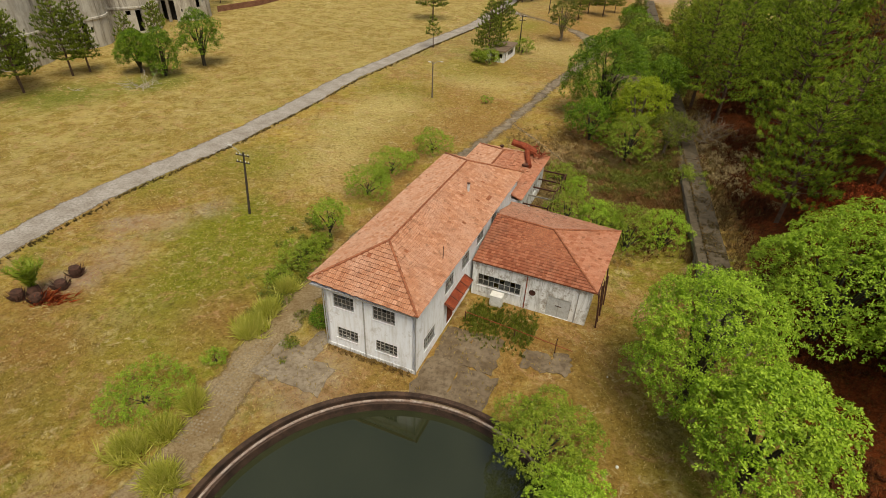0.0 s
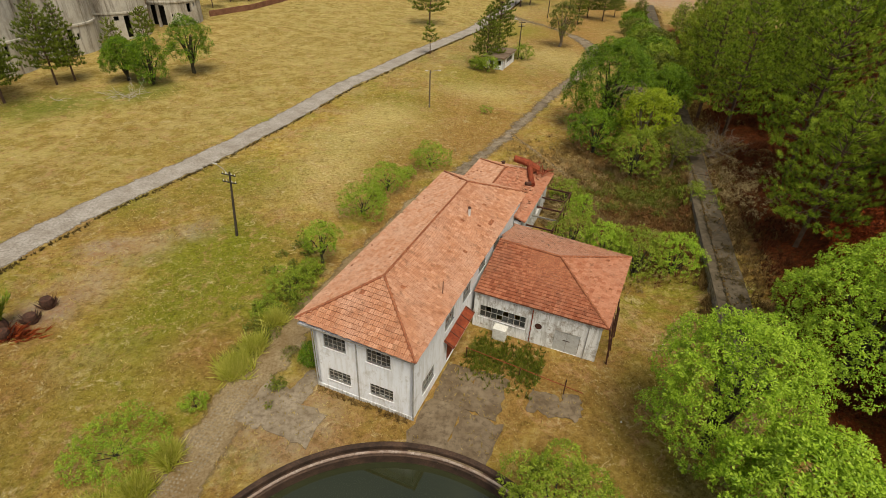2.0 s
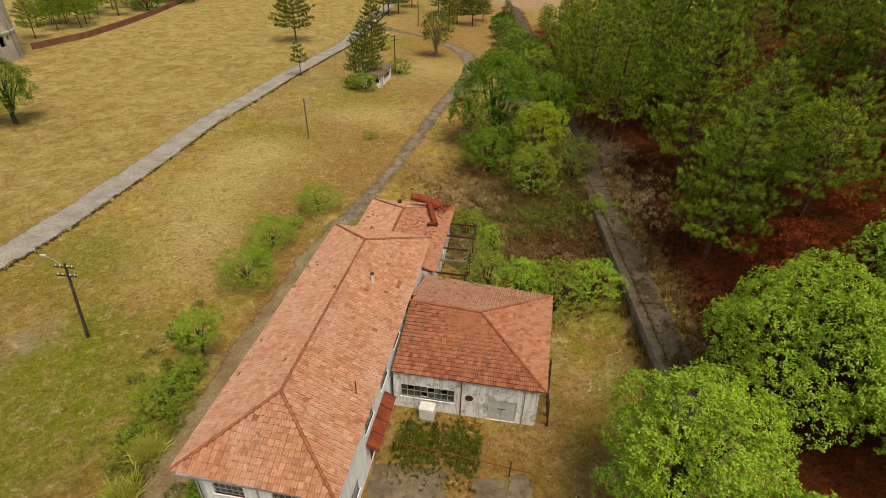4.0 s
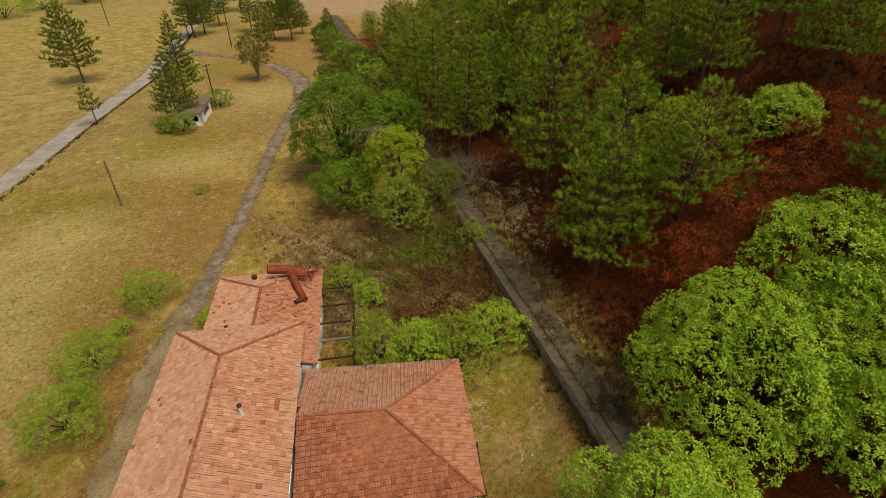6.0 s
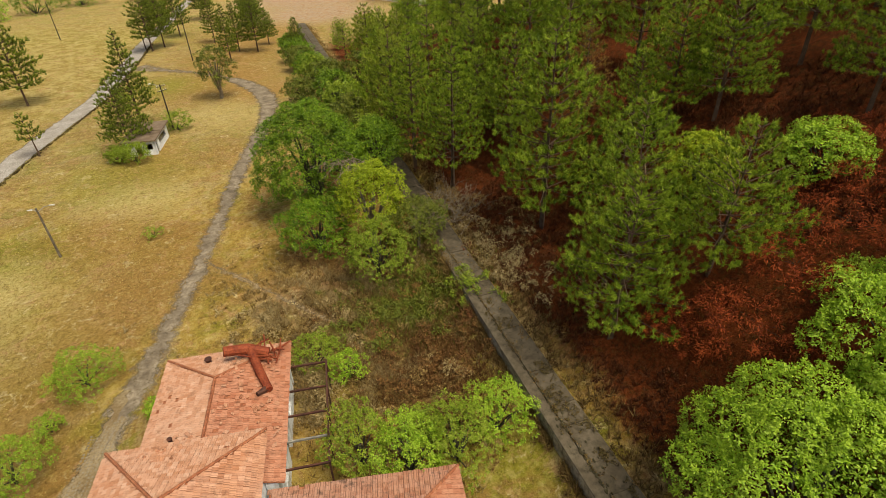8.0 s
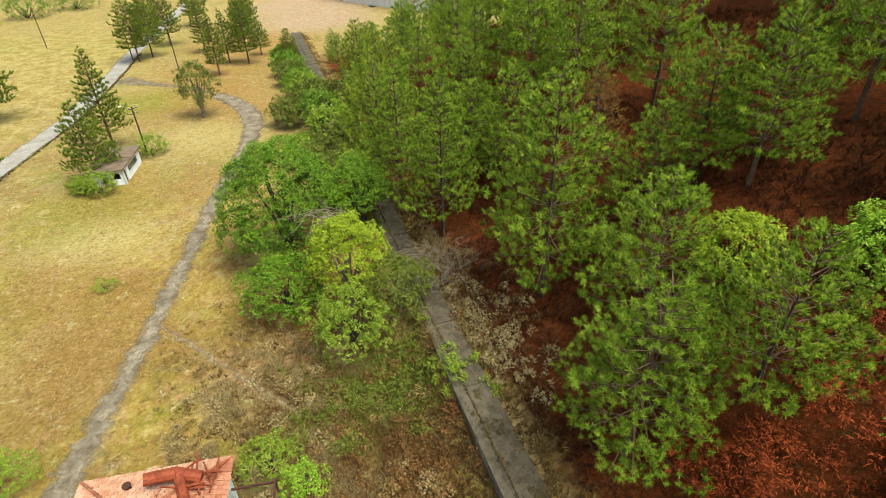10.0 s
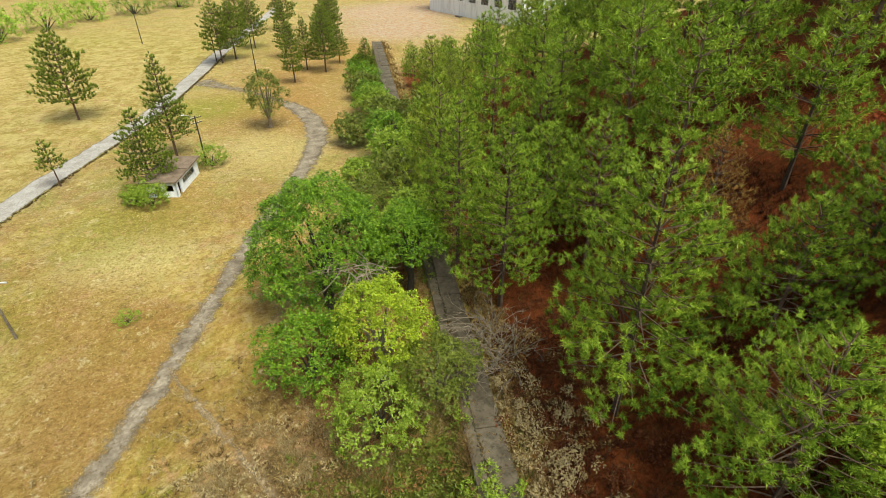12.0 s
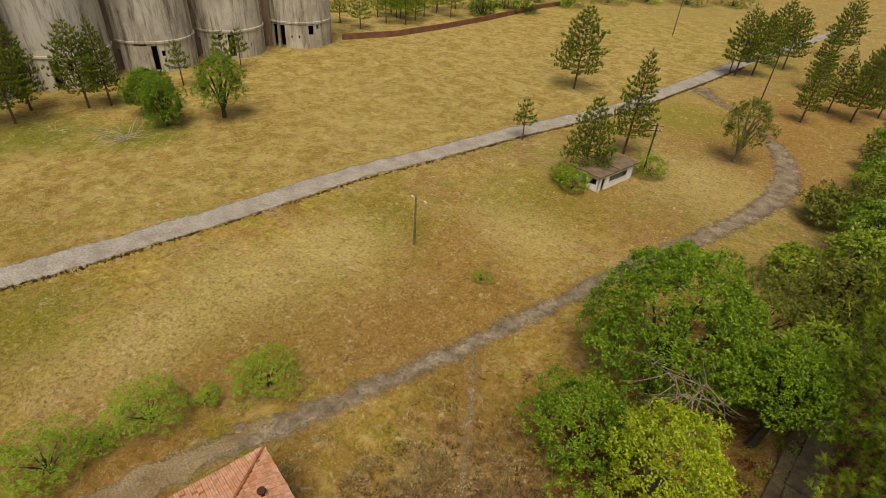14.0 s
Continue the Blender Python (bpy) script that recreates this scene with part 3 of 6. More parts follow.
def leaves(rng, clumps, count, size, droop=0.3, aspect=0.45, per=16):
    """Rosettes of rhombic leaves over the outer skin of ellipsoid clumps (x, y, z, rx, ry, rz), with some deeper in."""
    c = np.array(clumps, dtype=float)
    area = (c[:, 3] * c[:, 4] + c[:, 3] * c[:, 5] + c[:, 4] * c[:, 5])
    area[0] *= 2.2
    want = count // per
    n = want * 4
    pick = rng.choice(len(c), n, p=area / area.sum())
    d = unit(rng.normal(size=(n, 3)))
    d[:, 2] = np.where(d[:, 2] < -0.55, -d[:, 2], d[:, 2])
    rad = np.where(rng.random(n) < 0.85, rng.uniform(0.88, 1.1, n), rng.uniform(0.6, 0.9, n))
    p = c[pick, :3] + d * c[pick, 3:] * rad[:, None]
    deep = np.zeros(n, dtype=bool)
    for q in c:
        deep |= (((p - q[:3]) / (q[3:] * 0.84)) ** 2).sum(axis=1) < 1
    keep = np.nonzero(~deep | (rng.random(n) < 0.1))[0][:want]
    p, out = p[keep], unit(d[keep] / c[pick[keep], 3:] + np.array((0, 0, 0.35)))
    m = len(p) * per
    base, out = np.repeat(p, per, axis=0), np.repeat(out, per, axis=0)
    swell = np.repeat(rng.uniform(0.7, 1.35, len(p)), per)[:, None]
    ray = unit(rng.normal(size=(m, 3)) + out * 0.9)
    base = base + ray * size * swell * rng.uniform(0.15, 0.85, m)[:, None]
    tip = ray * 0.8 + unit(np.cross(out, rng.normal(size=(m, 3)))) * 0.7
    tip[:, 2] -= droop
    tip = unit(tip)
    nrm = unit(out * 0.8 + np.array((0, 0, 0.35)) + ray * 0.4 - tip * (out * tip).sum(axis=1)[:, None] + rng.normal(scale=0.3, size=(m, 3)))
    side = unit(np.cross(nrm, tip))
    s = size * rng.uniform(0.65, 1.3, m)[:, None]
    v = np.stack([base, base + tip * s * 0.45 + side * s * aspect * 0.5, base + tip * s, base + tip * s * 0.45 - side * s * aspect * 0.5], axis=1).reshape(-1, 3)
    return v.tolist(), np.arange(m * 4).reshape(-1, 4).tolist()


def blades(rng, bases, ways, per, length, width, spread, lift=0.0):
    """Tufts: thin triangles that fan out from each base about its way."""
    n = len(bases) * per
    b = np.repeat(np.array(bases, dtype=float), per, axis=0)
    w = np.repeat(np.array(ways, dtype=float), per, axis=0)
    d = w + rng.normal(scale=spread, size=(n, 3)) + np.array((0, 0, lift))
    d /= np.linalg.norm(d, axis=1)[:, None]
    side = np.cross(d, rng.normal(size=(n, 3)))
    side /= np.linalg.norm(side, axis=1)[:, None]
    ln = length * rng.uniform(0.6, 1.25, n)[:, None]
    b = b + d * ln * 0.1
    v = np.stack([b - side * width / 2, b + side * width / 2, b + d * ln], axis=1).reshape(-1, 3)
    return v.tolist(), np.arange(n * 3).reshape(-1, 3).tolist()


def lumps(rng, r, h, base, n, size=0.42):
    """A core with smaller clumps standing out of it all round, uneven, with a skirt that hangs low."""
    out = [(0, 0, base + (h - base) * 0.46, r * 0.72, r * 0.72, (h - base) * 0.45)]
    for i in range(n):
        a = i * 2.39996 + rng.normal(scale=0.3)
        e = 1.0 - 1.7 * (i + 0.5) / n
        k = math.sqrt(max(0.0, 1 - e ** 2)) if e > 0 else 1 - 0.3 * e * e
        k *= rng.uniform(0.68, 0.88)
        s = r * size * 0.8 * rng.uniform(0.65, 1.25)
        out.append((k * r * math.cos(a), k * r * math.sin(a), base + (h - base) * (0.46 + 0.40 * e) + rng.normal(scale=0.025) * h, s, s, s * 0.85))
    return out


def broadleaf(name, x, y, r, h, material, seed, label, base=None, n=16, count=14000, size=0.34, bark=M_TRUNK, group="", lump=0.42, category="tree", aspect=0.45, stretch=1.0, turn=0.0, trunk_r=None):
    rng = np.random.default_rng(seed)
    base = h * 0.3 if base is None else base
    t = thing(name, pose(x, y, land(x, y), 0, 0, turn), label, category, group)
    cl = [(a * stretch, b, c, d, e, f) for a, b, c, d, e, f in lumps(rng, r, h, base, n, lump)]
    tr = trunk_r or 0.03 * h
    runs = [([(0, 0, -0.1), (0.1 * rng.normal(), 0.1 * rng.normal(), base * 0.6), (0, 0, base + (h - base) * 0.4)], [tr * 1.3, tr, tr * 0.6])]
    for c in cl[1:10]:
        mid = (c[0] * 0.45, c[1] * 0.45, base * 0.75 + (c[2] - base * 0.75) * 0.55)
        runs.append(([(0, 0, base * 0.7), mid, (c[0] * 0.75, c[1] * 0.75, base * 0.75 + (c[2] - base * 0.75) * 0.8)], [tr * 0.6, tr * 0.4, tr * 0.15]))
    part("trunk", tubes("trunk", runs, bark), None, t)
    v, f = leaves(rng, cl, int(count * 0.9), size * 0.88, aspect=aspect, per=12)
    part("crown", mesh_of("crown", v, f, material), None, t)
    return t


def bursts(rng, name, centres, outs, per, length, width, core, material):
    """Needle tufts at the twig ends: a dense rounded plume of needles along each shoot, with loose needles standing out of it."""
    n = len(centres)
    c0, o0 = np.array(centres, dtype=float), unit(np.array(outs, dtype=float))
    grow = rng.uniform(0.75, 1.3, n)[:, None]
    # the dense body of each plume
    sides = 3
    a = unit(np.cross(o0, rng.normal(size=(n, 3))))
    b = np.cross(o0, a)
    # last value of each ring: low keeps the core dark, shade put into the colour
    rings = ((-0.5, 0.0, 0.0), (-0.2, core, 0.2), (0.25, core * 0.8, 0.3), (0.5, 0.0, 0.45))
    rows, reach = [], []
    for up, rad, tip in rings:
        for k in range(sides if 0 < up + 0.6 < 1.2 else 1):
            w = 2 * math.pi * k / sides
            r = rad * rng.uniform(0.7, 1.3, n)[:, None]
            rows.append(c0 + (o0 * up + (a * math.cos(w) + b * math.sin(w)) * r) * length * grow)
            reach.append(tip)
    m = len(rows)
    body = np.stack(rows, axis=1).reshape(-1, 3)
    top = m - 1
    tri = []
    for k in range(sides):
        p, q = 1 + k, 1 + (k + 1) % sides
        tri += [(0, q, p), (p, q, p + sides), (q, q + sides, p + sides), (p + sides, q + sides, top)]
    faces = (np.arange(n)[:, None, None] * m + np.array(tri)[None]).reshape(-1, 3)
    if core == 0:
        m, body, faces, reach = 0, body[:0], faces[:0], []
    # loose needles
    c, out, g = np.repeat(c0, per, axis=0), np.repeat(o0, per, axis=0), np.repeat(grow, per, axis=0)
    s = rng.random(n * per)[:, None]
    d = unit(out * (0.25 + 0.6 * s) + unit(rng.normal(size=(n * per, 3))) * 0.75)
    c = c + out * (s * 0.8 - 0.4) * length * g
    side = unit(np.cross(d, rng.normal(size=(n * per, 3)))) * width / 2
    ln = length * g * rng.uniform(0.65, 1.05, n * per)[:, None]
    loose = np.stack([c - side, c + side, c + d * ln], axis=1).reshape(-1, 3)
    faces = np.concatenate([faces, n * m + np.arange(n * per * 3).reshape(-1, 3)])
    me = mesh_of(name, np.concatenate([body, loose]).tolist(), faces.tolist(), material)
    tone = rng.random(n).astype(np.float32)
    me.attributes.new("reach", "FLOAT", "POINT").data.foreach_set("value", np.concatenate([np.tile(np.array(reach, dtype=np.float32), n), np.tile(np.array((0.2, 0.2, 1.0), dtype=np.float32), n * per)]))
    me.attributes.new("tone", "FLOAT", "POINT").data.foreach_set("value", np.concatenate([np.repeat(tone, m), np.repeat(tone, per * 3)]))
    return me


def pine_mesh(seed, h, r, material, bare=0.2, per=46, length=0.37, width=0.034, gap=0.73, pitch=0.9, full=1.0, core=0.34):
    """Trunk with limbs and needled crown of one pine: whorls of limbs with side twigs, a round tuft at the end of each."""
    rng = np.random.default_rng(seed)
    lean = rng.normal(scale=0.3, size=2)
    axis = lambda z: np.array((lean[0] * z / h, lean[1] * z / h, z))
    runs = [([tuple(axis(h * k) - np.array((0, 0, 0.6 if k == 0 else 0))) for k in (0, 0.25, 0.5, 0.75, 0.97)], [0.014 * h + 0.05, 0.012 * h + 0.03, 0.009 * h, 0.005 * h, 0.02])]
    tufts, outs, grid = [], [], set()

    def tuft(c, way):
        key = tuple(int(math.floor(q / gap)) for q in c)
        if key not in grid:
            grid.add(key)
            tufts.append(c)
            outs.append((way[0] * 0.5 + rng.normal(scale=0.15), way[1] * 0.5 + rng.normal(scale=0.15), 0.9))
    whorls = max(5, int(h * (1 - bare) / pitch))
    for i in range(whorls):
        q = (i + 0.5) / whorls
        z = h * (bare + (1 - bare) * q)
        reach = r * ((0.92 + 0.2 * q) * (1 - q ** 1.4) + 0.05)
        turn = rng.uniform(0, 6.283)
        n = int(rng.integers(5, 8)) if q < 0.85 else 4
        for b in range(n):
            a = turn + b * 6.283 / n + rng.normal(scale=0.15)
            ln = max(0.5, reach * rng.uniform(0.72, 1.08))
            o = axis(z)
            way = np.array((math.cos(a), math.sin(a), 0.06 + 0.5 * q))
            side = np.array((-math.sin(a), math.cos(a), 0.0))
            at = lambda k: o + way * ln * k + np.array((0, 0, 0.12 * ln * k * k + bend * k))
            bend = rng.normal(scale=0.2)
            runs.append(([tuple(o), tuple(at(0.5)), tuple(at(1.0))], [0.055, 0.04, 0.015]))
            tuft(at(1.0), way)
            k = 0.34
            while k < 1.0:
                for sg in (-1, 1):
                    tl = (0.25 + 0.42 * ln * (1.15 - k)) * rng.uniform(0.7, 1.15)
                    tw = way * 0.72 + side * sg * 0.72 + np.array((0, 0, 0.18 + rng.normal(scale=0.12)))
                    p = at(k)
                    for m in (1.0, 0.66, 0.33) if tl > 1.1 else (1.0, 0.5):
                        if rng.random() < full:
                            tuft(p + tw * tl * m + rng.normal(scale=0.08, size=3), tw)
                k += 0.42 / ln * rng.uniform(0.8, 1.25)
    tuft(axis(h - 0.1), (0, 0, 1))
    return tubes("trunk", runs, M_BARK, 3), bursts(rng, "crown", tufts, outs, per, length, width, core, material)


def pine(name, x, y, mesh, label, turn=0.0, scale=1.0, group=""):
    t = thing(name, pose(x, y, land(x, y), 0, 0, turn), label, "pine tree", group)
    t.scale = (scale, scale, scale)
    part("trunk", mesh[0], None, t)
    part("crown", mesh[1], None, t)
    return t


def put_copy(ob, x, y, turn, scale):
    ob2 = copy_thing(ob, pose(x, y, land(x, y), 0, 0, turn))
    ob2.scale = (scale, scale, scale)
    return ob2


# ---- ground, pond, roads ----
POND = (-2.36, 14.54)


def build_ground():
    radii = [12.4, 13.5, 15, 17, 19, 21] + [22.5 + 1.5 * i for i in range(72)] + [134, 142, 152, 165, 180, 200, 230, 270, 340, 450, 600, 850, 1300, 2000]
    seg = 256
    verts = [(POND[0] + r * math.cos(2 * math.pi * k / seg), POND[1] + r * math.sin(2 * math.pi * k / seg)) for r in radii for k in range(seg)]
    verts = [(x, y, land(x, y)) for x, y in verts]
    faces = [(i * seg + k, i * seg + seg + k, i * seg + seg + (k + 1) % seg, i * seg + (k + 1) % seg) for i in range(len(radii) - 1) for k in range(seg)]
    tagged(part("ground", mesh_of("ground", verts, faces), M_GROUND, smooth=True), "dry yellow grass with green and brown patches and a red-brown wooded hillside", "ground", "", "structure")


def revolve(profile, seg=128):
    verts = [(r * math.cos(2 * math.pi * k / seg), r * math.sin(2 * math.pi * k / seg), z) for r, z in profile for k in range(seg)]
    n = len(profile)
    faces = [(i * seg + k, i * seg + (k + 1) % seg, ((i + 1) % n) * seg + (k + 1) % seg, ((i + 1) % n) * seg + k) for i in range(n) for k in range(seg)]
    return verts, faces


def build_pond():
    t = thing("round_water_tank", pose(*POND, 0), "round sunken concrete tank with dark stained double rim", "water tank")
    part("outer_rim", mesh_of("outer_rim", *revolve([(12.78, -0.6), (12.78, 0.32), (12.72, 0.36), (12.44, 0.36), (12.40, 0.32), (12.40, -0.6)])), M_RIM, t)
    part("gutter", mesh_of("gutter", *revolve([(12.40, -0.6), (12.40, 0.0), (12.16, 0.0), (12.16, -0.6)])), M_RIM, t)
    part("inner_rim", mesh_of("inner_rim", *revolve([(12.16, -0.6), (12.16, 0.2), (12.0, 0.2), (12.0, -0.6)])), M_RIMTOP, t, "pale worn inner edge")
    part("inner_ledge", mesh_of("inner_ledge", *revolve([(12.0, -0.6), (12.0, 0.12), (11.9, 0.14), (11.82, 0.1), (11.82, -0.6)])), M_RIM, t)
    part("wall", mesh_of("wall", *revolve([(12.3, -0.6), (11.83, -0.6), (11.83, -3.0), (12.3, -3.0)])), M_RIM, t)
    bm = bmesh.new()
    bmesh.ops.create_circle(bm, cap_ends=True, radius=11.9, segments=128)
    tagged(part("water", bm, M_WATER, None, "", pose(*POND, -0.6)), "still dark green pond water", "water", "", "structure")
    bm = bmesh.new()
    bmesh.ops.create_circle(bm, cap_ends=True, radius=12.2, segments=64)
    part("floor", bm, M_RIM, t, "", pose(0, 0, -2.9))


ROAD = [(-60, -60), (-55, 0), (-50, 25), (-45.3, 43.2), (-41.3, 56.6), (-33.7, 73.1), (-27.4, 91), (-22.2, 108), (-15.6, 123.4), (-9.7, 138), (-3.5, 151.5), (4, 168), (9.5, 186), (15.5, 206), (21, 226), (35, 268), (55, 330)]
TRACK = [(-3.4, 62.0), (-0.9, 67.4), (1, 70.5), (4.5, 77), (9, 86), (15.3, 99.5), (20, 110), (28, 125.5), (32.5, 136), (35.5, 147), (35.3, 157), (33, 167), (27.5, 178), (20.8, 187), (15, 195)]
COBBLES = [(-20.5, 10), (-16.8, 19.5), (-15.3, 27), (-13.4, 36), (-10.6, 43.5), (-6.9, 53), (-3.2, 62.5), (-0.2, 70)]

TRAIL = [(9.6, 87.5), (10.8, 84.2), (13.2, 78.8), (14.6, 75.6), (16.3, 71.7), (18.2, 67.5)]


def build_roads():
    rng = random.Random(3)
    ribbon("road", ROAD, 4.0, 0.03, M_ROAD, rng, 1.4, 0.22, "pale grey gravel road across the grass")
    ribbon("dirt_track", TRACK[:12], 1.6, 0.018, M_PATH, rng, 1.0, 0.3, "grey trodden dirt track through the grass", widths=[1.8, 2.0, 2.0, 1.9, 1.8, 1.8, 2.0, 2.6, 3.2, 4.0, 3.8, 2.4], edge=0.9)
    ribbon("track_end", TRACK[11:], 1.6, 0.018, M_PATH, rng, 1.0, 0.3, "faint end of the dirt track meeting the road", widths=[2.4, 2.0, 3.6, 8.0], edge=1.1, worn=0.6)
    ribbon("cobbled_lane", COBBLES, 3.2, 0.02, M_COBBLE, rng, 1.0, 0.35, "overgrown cobbled lane beside the building", widths=[3.2, 3.2, 3.2, 3.2, 3.2, 3.1, 2.6, 0.6])
    ribbon("foot_trail", TRAIL, 0.9, 0.014, M_TRAIL, rng, 0.7, 0.25, "faint pale trodden trail through dry scrub", edge=0.6, worn=0.52)
    # cobbles of the lane where they lie bare
    verts, faces = [], []
    stretches = [((-16.2, 22), (-14.0, 33), 2.4), ((-5.6, 56.5), (-1.2, 67.5), 2.5)]
    for (ax, ay), (bx, by), w in stretches:
        d = Vector((bx - ax, by - ay))
        ln = d.length
        d.normalize()
        s = Vector((d.y, -d.x))
        for i in range(int(ln / 0.27)):
            for j in range(int(w / 0.27)):
                if rng.random() < 0.25 or noise.noise((i * 0.09, j * 0.2, ax)) > 0.22:
                    continue
                p = Vector((ax, ay)) + d * (i * 0.27 + rng.uniform(-0.03, 0.03)) + s * (j * 0.27 - w / 2 + rng.uniform(-0.03, 0.03))
                r, h, o = rng.uniform(0.09, 0.125), rng.uniform(0.05, 0.075), len(verts)
                for q, z in ((r, 0.01), (r * 0.6, h)):
                    for k in range(5):
                        w0 = k * 1.2566 + i
                        verts.append((p.x + q * math.cos(w0), p.y + q * math.sin(w0), z))
                faces += [(o + k, o + (k + 1) % 5, o + 5 + (k + 1) % 5, o + 5 + k) for k in range(5)] + [tuple(o + 5 + k for k in range(5))]
    tagged(part("cobble_stones", mesh_of("cobble_stones", verts, faces), M_STONE), "rounded grey cobbles set in the lane", "cobbles", "", "stuff")


TOP = 3.0


def build_channel():
    """The long concrete conduit: side walls and worn cover slabs."""
    a, b = Vector((along(32.0), 32.0)), Vector((along(212.0), 212.0))
    d = (b - a)
    ln = d.length
    rot = -math.degrees(math.atan2(d.x, d.y))
    t = thing("concrete_conduit", pose(a.x, a.y, 0, 0, 0, rot), "long raised concrete conduit with cracked mossy cover slabs", "conduit")
    for name, x0, x1 in (("side_wall", -0.37, 0.26), ("side_wall", 2.2, 2.46)):
        bm = bm_box(x0, x1, 0, ln, -0.3, TOP - 0.14)
        part(name, bm, M_CHANSIDE, t, "pale stained concrete side wall")
    part("coping", bm_box(-0.40, 0.5, 0, ln, TOP - 0.138, TOP - 0.05, bevel=0.03), M_CHAN, t, "worn stained concrete coping")
    rng = random.Random(8)
    y = 0.0
    while y < ln - 2:
        w = rng.uniform(1.6, 5.5)
        sink = rng.uniform(-0.02, 0.05)
        part("cover_slab", bm_box(0.52 + rng.uniform(-0.05, 0.04), 2.5, y, y + w - 0.02, TOP - 0.14, TOP, bevel=0.025), M_CHAN, t, "", pose(0, 0, -sink + rng.uniform(0, 0.03), rng.uniform(-0.03, 0.03), rng.uniform(-0.9, 0.9), 0))
        y += w
    # soil and leaf litter caught in the joints
    verts, faces = [], []
    for i in range(700):
        x, yy = rng.gauss(0.52, 0.06), rng.uniform(0, 70)
        if rng.random() < 0.22:
            x = rng.uniform(0, 2.4)
        r, o = rng.uniform(0.03, 0.11), len(verts)
        for k in range(6):
            w0 = k * 1.047
            q = r * rng.uniform(0.6, 1.2)
            verts.append((x + q * math.cos(w0), yy + 1.8 * q * math.sin(w0), TOP - 0.01))
        verts.append((x, yy, TOP + r * 0.3))
        faces += [(o + k, o + (k + 1) % 6, o + 6) for k in range(6)]
    tagged(part("debris", mesh_of("debris", verts, faces), M_SOIL, t, "dark soil and litter in the joints"), kind="stuff")


# ---- buildings ----
SITE = Matrix.Translation((-1.69, 29.58, 0)) @ Matrix.Rotation(radians(-21), 4, "Z")


def wall_panel(length, height, thick, holes):
    """A wall along x from 0, its outer face at y = 0, with rectangular openings (x, z, w, h)."""
    xs = sorted({0, length, *[h[0] for h in holes], *[h[0] + h[2] for h in holes]})
    zs = sorted({0, height, *[h[1] for h in holes], *[h[1] + h[3] for h in holes]})
    solid = lambda i, k: 0 <= i < len(xs) - 1 and 0 <= k < len(zs) - 1 and not any(
        h[0] - 1e-6 <= xs[i] and xs[i + 1] <= h[0] + h[2] + 1e-6 and h[1] - 1e-6 <= zs[k] and zs[k + 1] <= h[1] + h[3] + 1e-6 for h in holes)
    bm = bmesh.new()
    quad = lambda *p: bm.faces.new([bm.verts.new(q) for q in p])
    for i in range(len(xs) - 1):
        for k in range(len(zs) - 1):
            if not solid(i, k):
                continue
            x0, x1, z0, z1 = xs[i], xs[i + 1], zs[k], zs[k + 1]
            quad((x0, 0, z0), (x1, 0, z0), (x1, 0, z1), (x0, 0, z1))
            quad((x1, thick, z0), (x0, thick, z0), (x0, thick, z1), (x1, thick, z1))
            if not solid(i - 1, k):
                quad((x0, thick, z0), (x0, 0, z0), (x0, 0, z1), (x0, thick, z1))
            if not solid(i + 1, k):
                quad((x1, 0, z0), (x1, thick, z0), (x1, thick, z1), (x1, 0, z1))
            if not solid(i, k - 1):
                quad((x0, thick, z0), (x1, thick, z0), (x1, 0, z0), (x0, 0, z0))
            if not solid(i, k + 1):
                quad((x0, 0, z1), (x1, 0, z1), (x1, thick, z1), (x0, thick, z1))
    bmesh.ops.remove_doubles(bm, verts=bm.verts, dist=1e-4)
    return bm


def window_unit(parent, m, w, h, cols, rows, rng, broken=0.15):
    """An iron window in an opening: frame with glazing bars, sill, panes. x along, z up, outer face y = 0."""
    bm = bmesh.new()
    f = 0.06
    box(bm, 0, w, 0.08, 0.15, 0, f)
    box(bm, 0, w, 0.08, 0.15, h - f, h)
    box(bm, 0, f, 0.08, 0.15, f, h - f)
    box(bm, w - f, w, 0.08, 0.15, f, h - f)
    for i in range(1, cols):
        box(bm, w * i / cols - 0.02, w * i / cols + 0.02, 0.085, 0.145, f, h - f)
    for k in range(1, rows):
        box(bm, f, w - f, 0.09, 0.14, h * k / rows - 0.02, h * k / rows + 0.02)
    win = part("window", bm, M_FRAME, parent, "grey iron window with small panes", m)
    part("sill", bm_box(-0.06, w + 0.06, -0.07, 0.1, -0.07, 0.0, bevel=0.012), M_WALL, win)
    for i in range(cols):
        for k in range(rows):
            if rng.random() < broken:
                continue
            a, b = w * i / cols + 0.03, w * (i + 1) / cols - 0.03
            c, d = h * k / rows + 0.03, h * (k + 1) / rows - 0.03
            part("pane", bm_box(a, b, 0.11, 0.118, c, d), M_GLASS, win, "", pose(0, 0, 0, rng.uniform(-1, 1), 0, 0))
    return win


TW, TL = 0.32, 0.36


def tile_shape():
    """One clay tile: x across, y up the slope, z out; a roll on one side and a thick lower edge."""
    prof = [(-0.49, -0.005), (-0.3, 0.026), (-0.1, 0.0), (0.12, 0.026), (0.36, 0.026), (0.48, -0.012)]
    verts = []
    for y, lift in ((-0.52, 0.085), (0.5, 0.0)):
        verts += [(x * TW, y * TL, z + lift) for x, z in prof]
    verts += [(x * TW, -0.52 * TL, z - 0.01) for x, z in prof]
    n = len(prof)
    faces = [(i, i + 1, n + i + 1, n + i) for i in range(n - 1)] + [(2 * n + i, 2 * n + i + 1, i + 1, i) for i in range(n - 1)]
    return verts, faces


TILE = tile_shape()
